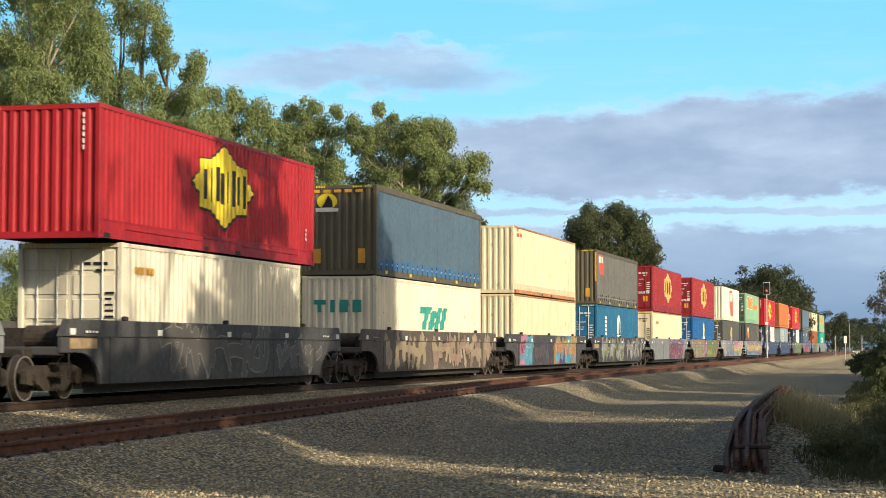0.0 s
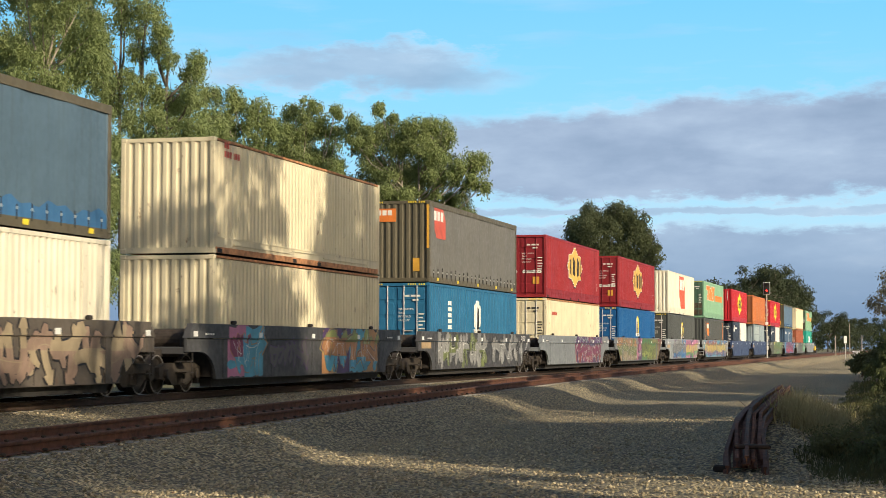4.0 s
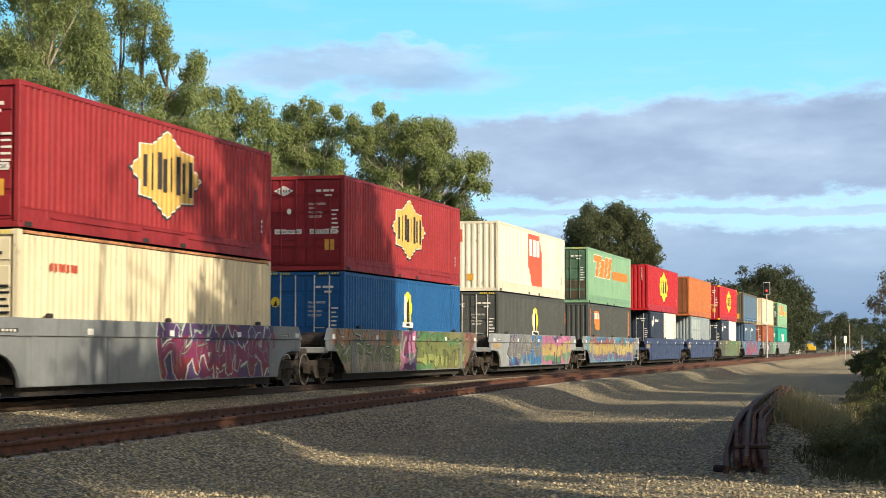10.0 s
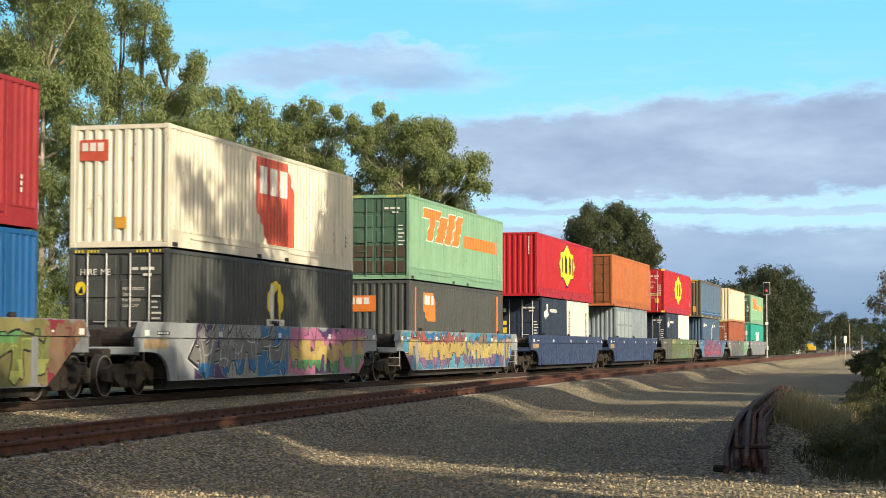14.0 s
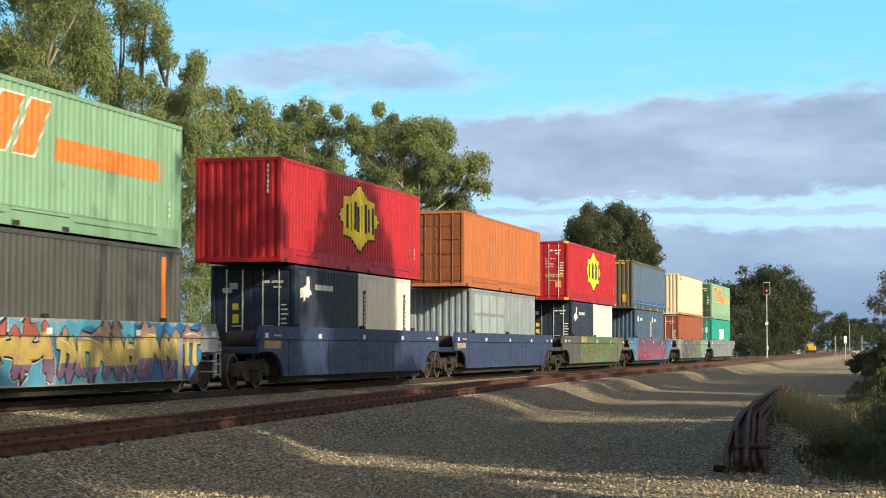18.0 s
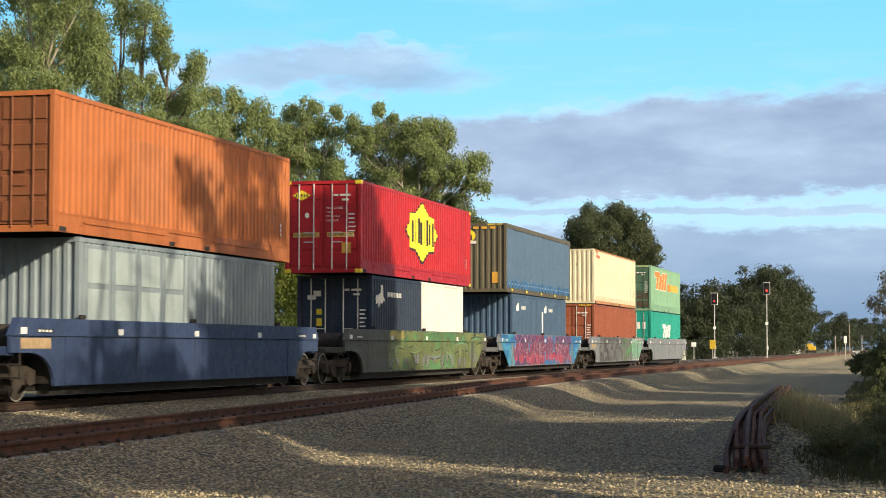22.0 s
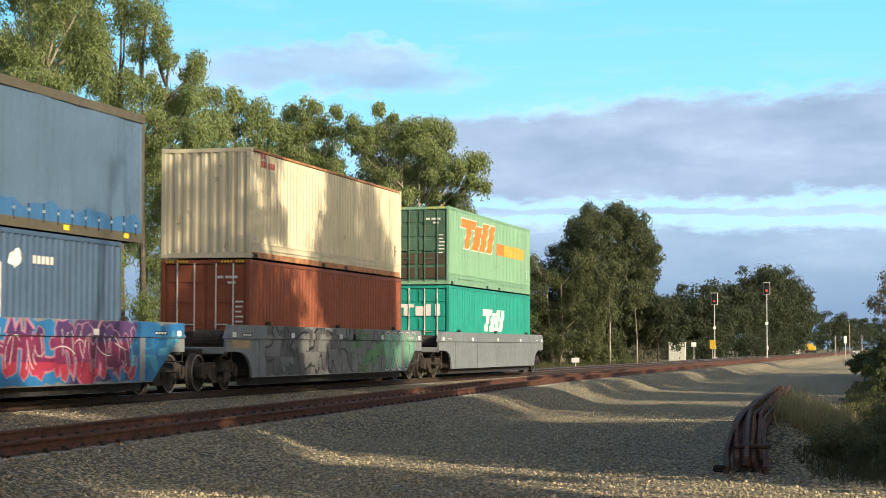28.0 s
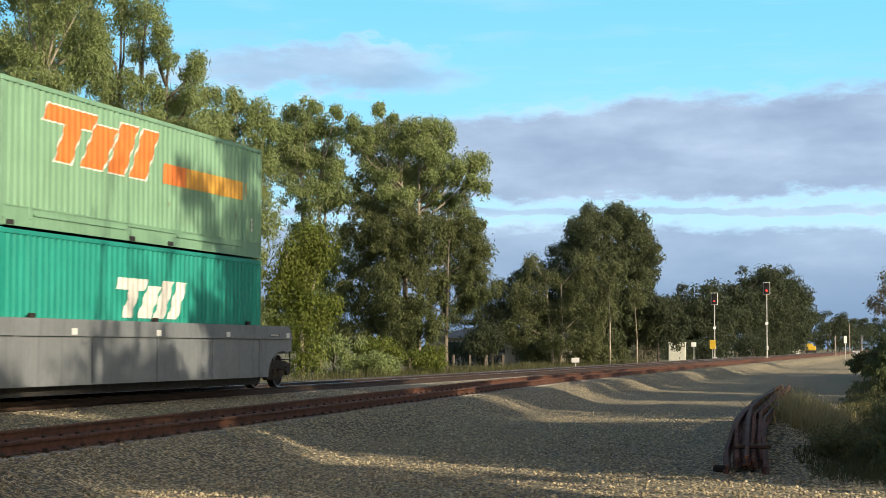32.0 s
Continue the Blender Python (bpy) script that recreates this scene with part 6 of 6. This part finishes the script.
for x, y, hgt, wid, low, seed in BACK_TREES:
    tree(x, y, -0.6, hgt, wid, low, BARK_DARK, LEAF_OLIVE, seed, "unseen gum tree on the grassy verge, placed to shade the line", clumps=105 if hgt > 18 else 110 if low > 0.5 else 92, leaves=72, size=0.5, lobe=0.9, even=hgt < 18)


# a sparse tree whose bare limbs throw thin shadows on the passing boxes
tree(7.5, 25.0, -0.6, 20.5, 6.0, 0.62, BARK_DARK, LEAF_OLIVE, 43, "thin half-bare gum tree on the verge", clumps=0, leaves=10, lobe=0.6)
tree(9.5, 29.5, -0.6, 20.5, 5.0, 0.62, BARK_DARK, LEAF_OLIVE, 44, "thin half-bare gum tree on the verge", clumps=0, leaves=14, lobe=0.6)


# ---- old rails, gravel, grass ----
def rail_heap():
    t = thing("rail_heap", "rusty old rails stacked over a gravel heap, ends drooping", "rails")
    small = [(a * 0.8, b * 0.8) for a, b in RAIL_SEC]
    rng = random.Random(4)
    for i in range(7):
        o = (i - 3) * 0.07
        pts = []
        for y, z, x in ((27.2, -0.60, -2.50), (28.2, -0.40, -2.62), (29.4, -0.20, -2.72), (31.0, -0.06, -2.80), (34.0, 0.02, -2.90), (38.0, 0.05, -3.05), (42.0, 0.06, -3.22), (46.0, 0.06, -3.42)):
            fan = 1.0 + 0.25 * max(0.0, (31 - y) / 4)
            pts.append((x + o * fan + rng.uniform(-0.02, 0.02), y + rng.uniform(-0.2, 0.2) + 0.25 * (i % 3), z + 0.05 * (i % 2) - 0.10 * abs(i - 3) / 3 + rng.uniform(-0.02, 0.02)))
        fine = []
        for a, b in zip(pts[:-1], pts[1:]):
            fine += [tuple(a[j] + (b[j] - a[j]) * k / 3 for j in range(3)) for k in range(3)]
        fine.append(pts[-1])
        part("old_rail", Soup().sweep(small, [(p, (1, 0.1)) for p in fine]), OLDRUST if i % 3 else RUSTY, t, "rusty bent rail")
    part("old_sleeper", Soup().box(-2.75, -2.22, 27.75, 27.85, -0.37, -0.30, 0.02), DARKRAIL, t, "rusty steel bar lying across the rails")
    part("fish_plate", Soup().box(-3.0, -2.8, 27.3, 27.45, -0.68, -0.58, 0.02), IRON, t)


rail_heap()


def scatter_stones():
    """Loose ballast stones, thicker near the viewer."""
    rng = np.random.default_rng(11)
    n = 26000
    y = 17.0 + 40.0 * rng.uniform(0, 1, n) ** 1.8
    x = -0.02 * y - rng.uniform(0, 1, n) * (0.52 * y + 0.5)
    x = np.maximum(x, TRACK_X - 2)
    r = rng.uniform(0.012, 0.034, n)
    z = np.array([ground_z(a, b) for a, b in zip(x, y)]) + r * 0.25
    octa = np.array([(1, 0, 0), (0, 1, 0), (-1, 0, 0), (0, -1, 0), (0, 0, 0.8), (0, 0, -0.8)], float)
    vs = octa[None] * r[:, None, None] * rng.uniform(0.6, 1.25, (n, 6, 1))
    ang = rng.uniform(0, 6.28, n)
    c, s_ = np.cos(ang)[:, None], np.sin(ang)[:, None]
    vs = np.stack([vs[:, :, 0] * c - vs[:, :, 1] * s_, vs[:, :, 0] * s_ + vs[:, :, 1] * c, vs[:, :, 2] + 0.3 * vs[:, :, 0]], 2)
    vs += np.stack([x, y, z], 1)[:, None]
    tri = np.array([(0, 1, 4), (1, 2, 4), (2, 3, 4), (3, 0, 4), (1, 0, 5), (2, 1, 5), (3, 2, 5), (0, 3, 5)])
    fs = (np.arange(n)[:, None, None] * 6 + tri[None]).reshape(-1, 3)
    me = bpy.data.meshes.new("ballast_stones")
    me.vertices.add(n * 6)
    me.vertices.foreach_set("co", vs.astype(np.float32).ravel())
    me.loops.add(len(fs) * 3)
    me.loops.foreach_set("vertex_index", fs.astype(np.int32).ravel())
    me.polygons.add(len(fs))
    me.polygons.foreach_set("loop_start", np.arange(0, len(fs) * 3, 3, dtype=np.int32))
    m, nt, p = nodes_of("ballast_stone")
    g = nt.nodes.new("ShaderNodeNewGeometry")
    nt.links.new(ramp(nt, g.outputs["Random Per Island"], [(0.0, (0.19, 0.16, 0.10)), (0.6, (0.39, 0.325, 0.205)), (1.0, (0.64, 0.54, 0.36))]), p.inputs["Base Color"])
    p.inputs["Roughness"].default_value = 0.9
    me.materials.append(m)
    me.update(calc_edges=True)
    tagged(new("ballast_stones", me), "loose grey crushed ballast stones on the ground", "gravel", kind="stuff")


scatter_stones()


def grass(name, label, n, place, height, leaf, seed):
    rng = np.random.default_rng(seed)
    pts = []
    while len(pts) < n:
        x, y, k = place(rng)
        pts.append((x, y, ground_z(x, y) - 0.02, k))
    p = np.array(pts)
    h = height * rng.uniform(0.4, 1.2, n) * p[:, 3]
    bend = rng.normal(0, 0.3, (n, 2)) * h[:, None]
    w = rng.uniform(0.006, 0.016, n)
    a = rng.uniform(0, 6.28, n)
    dx, dy = np.cos(a) * w, np.sin(a) * w
    b0 = p[:, :3]
    mid = b0 + np.stack([bend[:, 0] * 0.35, bend[:, 1] * 0.35, h * 0.6], 1)
    tip = b0 + np.stack([bend[:, 0], bend[:, 1], h], 1)
    d = np.stack([dx, dy, dx * 0], 1)
    v = np.concatenate([np.stack([b0 - d, b0 + d, mid + d * 0.8, mid - d * 0.8], 1), np.stack([mid - d * 0.8, mid + d * 0.8, tip + d * 0.15, tip - d * 0.15], 1)], 0)
    tagged(new(name, quads(name, v, leaf)), label, "grass", kind="stuff")


LEAF_STRAW = leaf_material("grass_straw", (0.26, 0.23, 0.11), (0.50, 0.43, 0.24))
LEAF_GRASS = leaf_material("grass_green", (0.07, 0.082, 0.034), (0.155, 0.15, 0.072))


def verge_spot(rng):
    y = 25.2 + 75 * rng.uniform(0, 1) ** 1.45
    edge = -1.75 - 0.028 * (y - 27) + 0.35 * noise.noise(Vector((0, y * 0.35, 2)))
    x = edge + rng.uniform(0, 1) ** 1.2 * (2.2 + 0.03 * y)
    front = 26.3 + 1.2 * noise.noise(Vector((x * 1.4, 0, 4))) - 0.5 * x
    return x, y, min(1.0, 0.3 + (x - edge) * 0.6) * (0.12 + 0.88 * smooth01(front - 1.4, front + 1.2, y))


def crest_spot(rng):
    y = rng.uniform(33.0, 42.0)
    return -1.85 - 0.035 * (y - 33) + rng.normal(0, 0.42), y, rng.uniform(0.6, 1.3)


grass("verge_grass", "dark green weedy grass on the verge", 26000, verge_spot, 0.26, LEAF_GRASS, 5)
grass("crest_grass", "tall straw-coloured grass tufts on the gravel heap", 3600, crest_spot, 0.4, LEAF_STRAW, 6)
grass("tuft_grass", "small green grass tuft beside the old rails", 260, lambda r: (-3.75 + r.normal(0, 0.09), 46.0 + r.normal(0, 0.3), 1.0), 0.42, LEAF_LIME, 7)
grass("far_verge_grass", "rough dry grass beyond the running line", 9000, lambda r: (TRACK_X - 6.0 - r.uniform(0, 5), 84 + 90 * r.uniform(0, 1), 1.0), 0.5, LEAF_GRASS, 8)


# ---- lineside equipment and the house ----
POST = plain("painted_steel_post", (0.55, 0.54, 0.50), 0.5, 0.3)
BLACKP = plain("matt_black", (0.015, 0.015, 0.016), 0.6)
YELLOW = plain("sign_yellow", (0.60, 0.40, 0.03), 0.5)
RED_GLOW = glow("signal_red_lens", (1.0, 0.03, 0.02), 6.0)
RED_DIM = glow("signal_dim_lens", (1.0, 0.08, 0.06), 0.7)
PALE = plain("cabinet_pale", (0.55, 0.56, 0.48), 0.5, 0.0, 0.12, 2.0)


def signal(x, y, top, lit):
    z = ground_z(x, y)
    s = thing("railway_signal", "tall colour light signal on a grey steel post" + (", showing red" if lit else ""), "signal", "lineside signals")
    s.location = (x, y, z)
    h = top - z
    part("post", Soup().tube((0, 0, 0), (0, 0, h - 0.6), 0.06, 0.05, 12), POST, s)
    part("base", Soup().box(-0.25, 0.25, -0.25, 0.25, -0.05, 0.2, 0.03), POST, s)
    head = part("signal_head", Soup().box(-0.32, 0.32, -0.16, -0.05, h - 1.2, h, 0.05), BLACKP, s, "black target board with a pale rim")
    part("rim", Soup().box(-0.36, 0.36, -0.05, -0.02, h - 1.24, h + 0.04, 0.04), REFLECT, s)
    for i, zz in enumerate((h - 0.32, h - 0.85)):
        part("lens", Soup().tube((0, -0.165, zz), (0, -0.19, zz), 0.10, n=16), lit if lit and i == 1 else BLACKP, head)
        part("hood", Soup().add([(0.17 * math.cos(a), yy, zz + 0.17 * math.sin(a)) for yy in (-0.16, -0.4) for a in np.linspace(0, math.pi, 9)], [(i_, i_ + 1, i_ + 10, i_ + 9) for i_ in range(8)]), BLACKP, head)
    part("plate", Soup().box(-0.16, 0.16, -0.09, -0.07, h * 0.45, h * 0.45 + 0.28), REFLECT, s)
    part("relay_box", Soup().box(-0.14, 0.14, 0.06, 0.22, 1.0, 1.4, 0.02), POST, s)


signal(-16.3, 200.0, 7.9, RED_GLOW)
signal(-22.0, 202.6, 6.9, RED_DIM)


def cabinet(x, y, w, d, h, label, mat):
    z = ground_z(x, y)
    c = thing("relay_cabinet", label, "cabinet")
    c.location = (x, y, z)
    part("plinth", Soup().box(-w / 2 - 0.05, w / 2 + 0.05, -d / 2 - 0.05, d / 2 + 0.05, -0.1, 0.12), plain("concrete_grey", (0.35, 0.34, 0.31), 0.9), c)
    part("body", Soup().box(-w / 2, w / 2, -d / 2, d / 2, 0.12, h - 0.08, 0.02), mat, c)
    part("lid", Soup().box(-w / 2 - 0.06, w / 2 + 0.06, -d / 2 - 0.06, d / 2 + 0.06, h - 0.08, h, 0.02), mat, c)
    for sx in (-1, 1):
        dr = part("door", Soup().box(*sorted((sx * 0.02, sx * (w / 2 - 0.05))), -d / 2 - 0.02, -d / 2, 0.18, h - 0.14, 0.008), mat, c)
        part("handle", Soup().box(*sorted((sx * 0.06, sx * 0.1)), -d / 2 - 0.05, -d / 2 - 0.02, h * 0.5, h * 0.5 + 0.14), BLACKP, dr)


cabinet(-25.0, 195.0, 1.7, 0.7, 2.0, "pale green steel relay cabinet beside the line", PALE)
cabinet(-8.4, 232.0, 0.8, 0.6, 1.2, "small white equipment cabinet on the verge", REFLECT)


def sign(x, y, h, w, hh, mat, label):
    z = ground_z(x, y)
    s = thing("track_sign", label, "sign")
    s.location = (x, y, z)
    part("post", Soup().tube((0, 0, 0), (0, 0, h), 0.04, n=8), POST, s)
    part("board", Soup().box(-w / 2, w / 2, -0.07, -0.04, h - hh, h, 0.01), mat, s)


sign(-23.3, 195.0, 2.0, 0.5, 0.45, REFLECT, "white square board on a thin post")
sign(-21.6, 197.0, 1.9, 0.6, 0.9, YELLOW, "yellow board on a post beside the line")
sign(-10.9, 262.0, 3.2, 0.4, 1.0, REFLECT, "white board on a post by the distant crossing")
sign(-21.9, 120.0, 0.55, 0.5, 0.3, REFLECT, "low white marker board beside the ballast")


def pole(x, y, h):
    z = ground_z(x, y)
    p = thing("timber_pole", "bare timber pole standing among the far trees", "pole")
    p.location = (x, y, z)
    part("shaft", Soup().tube((0, 0, -0.1), (0, 0, h), 0.11, 0.08, 9), BARK, p)
    part("cap", Soup().tube((0, 0, h), (0, 0, h + 0.06), 0.10, 0.06, 9), BARK_DARK, p)


pole(-14.4, 365.0, 5.6)
pole(-14.0, 300.0, 3.0)
pole(-11.0, 330.0, 3.6)


def hut(x, y, w, d, h, wall, roofm, label, name="house"):
    z = -0.4 + grade(y)
    o = thing(name, label, "house" if name == "house" else name.replace("_", " "))
    o.location = (x, y, z)
    s = Soup()
    s.box(-w / 2, w / 2, -d / 2, d / 2, -0.1, h)
    part("wall", s, wall, o)
    part("roof", Soup().add([(-w / 2 - 0.5, -d / 2 - 0.5, h), (w / 2 + 0.5, -d / 2 - 0.5, h), (w / 2 + 0.5, d / 2 + 0.5, h), (-w / 2 - 0.5, d / 2 + 0.5, h), (-w / 4, 0, h + d * 0.12), (w / 4, 0, h + d * 0.12)],
                            [(0, 1, 5, 4), (1, 2, 5), (2, 3, 4, 5), (3, 0, 4), (0, 3, 2, 1)]), roofm, o)
    for i, wx in enumerate((-w * 0.3, w * 0.02, w * 0.3)):
        win = part("window", Soup().box(wx - 0.6, wx + 0.6, -d / 2 - 0.06, -d / 2 - 0.003, 0.9, 2.0), POST, o)
        part("pane", Soup().box(wx - 0.52, wx + 0.52, -d / 2 - 0.075, -d / 2 - 0.06, 0.98, 1.92), BLACKP, win)
    part("door", Soup().box(w * 0.42 - 0.45, w * 0.42 + 0.45, -d / 2 - 0.05, -d / 2 - 0.003, 0.0, 2.05), BARK_DARK, o)


hut(-37.0, 168.0, 13.0, 8.0, 2.3, plain("pale_render", (0.48, 0.44, 0.36), 0.9, 0, 0.15, 1.0), plain("roof_sheet", (0.16, 0.15, 0.14), 0.7), "low pale rendered house behind the trees")
hut(-26.4, 396.0, 3.4, 2.6, 1.9, REFLECT, PALE, "small white trackside hut", "shed")
for i in range(9):
    f = thing("fence_post", "short timber fence post in rough grass", "fence post", "fence before the house")
    f.location = (-28.4 - i * 1.25, 128.0 + 0.3 * i, -0.5)
    part("shaft", Soup().box(-0.06, 0.06, -0.06, 0.06, 0, 1.1), BARK_DARK, f)


def excavator(x, y):
    z = ground_z(x, y)
    e = thing("track_machine", "yellow maintenance machine parked by the far line", "machine")
    e.location = (x, y, z)
    part("chassis", Soup().box(-1.1, 1.1, -1.6, 1.6, 0.35, 0.8, 0.05), IRON, e)
    part("body", Soup().box(-1.0, 1.0, -1.5, 0.2, 0.8, 1.7, 0.1), YELLOW, e)
    part("cab", Soup().box(-0.9, 0.3, 0.2, 1.5, 0.8, 2.2, 0.08), YELLOW, e)
    for sx in (-0.9, 0.9):
        for sy in (-1.1, 1.1):
            part("wheel", Soup().tube((sx - 0.12, sy, 0.35), (sx + 0.12, sy, 0.35), 0.35, n=14), BLACKP, e)


excavator(-23.6, 400.0)

# ---- what moves ----
def motions():
    for ob, mid, z in MOVING:
        rows = []
        for i in range(17):
            y = mid - SPEED * 2 * i
            rows.append((2.0 * i, pose(TRACK_X, y, z + grade(y))))
        walk(ob, rows)
    # wheels roll on the rail: a turn each 2.89 m
    for axle in WHEELSETS:
        y = axle.location.y
        walk(axle, [(i / 15, pose(0, y, 0.46, math.degrees(SPEED * i / 15 / 0.46))) for i in range(481)])
    walk(SKY, [(0.0, pose(0, 0, 0)), (16.0, pose(0, 0, 0, 0, 0, 0.8)), (32.0, pose(0, 0, 0, 0, 0, 1.6))])


motions()
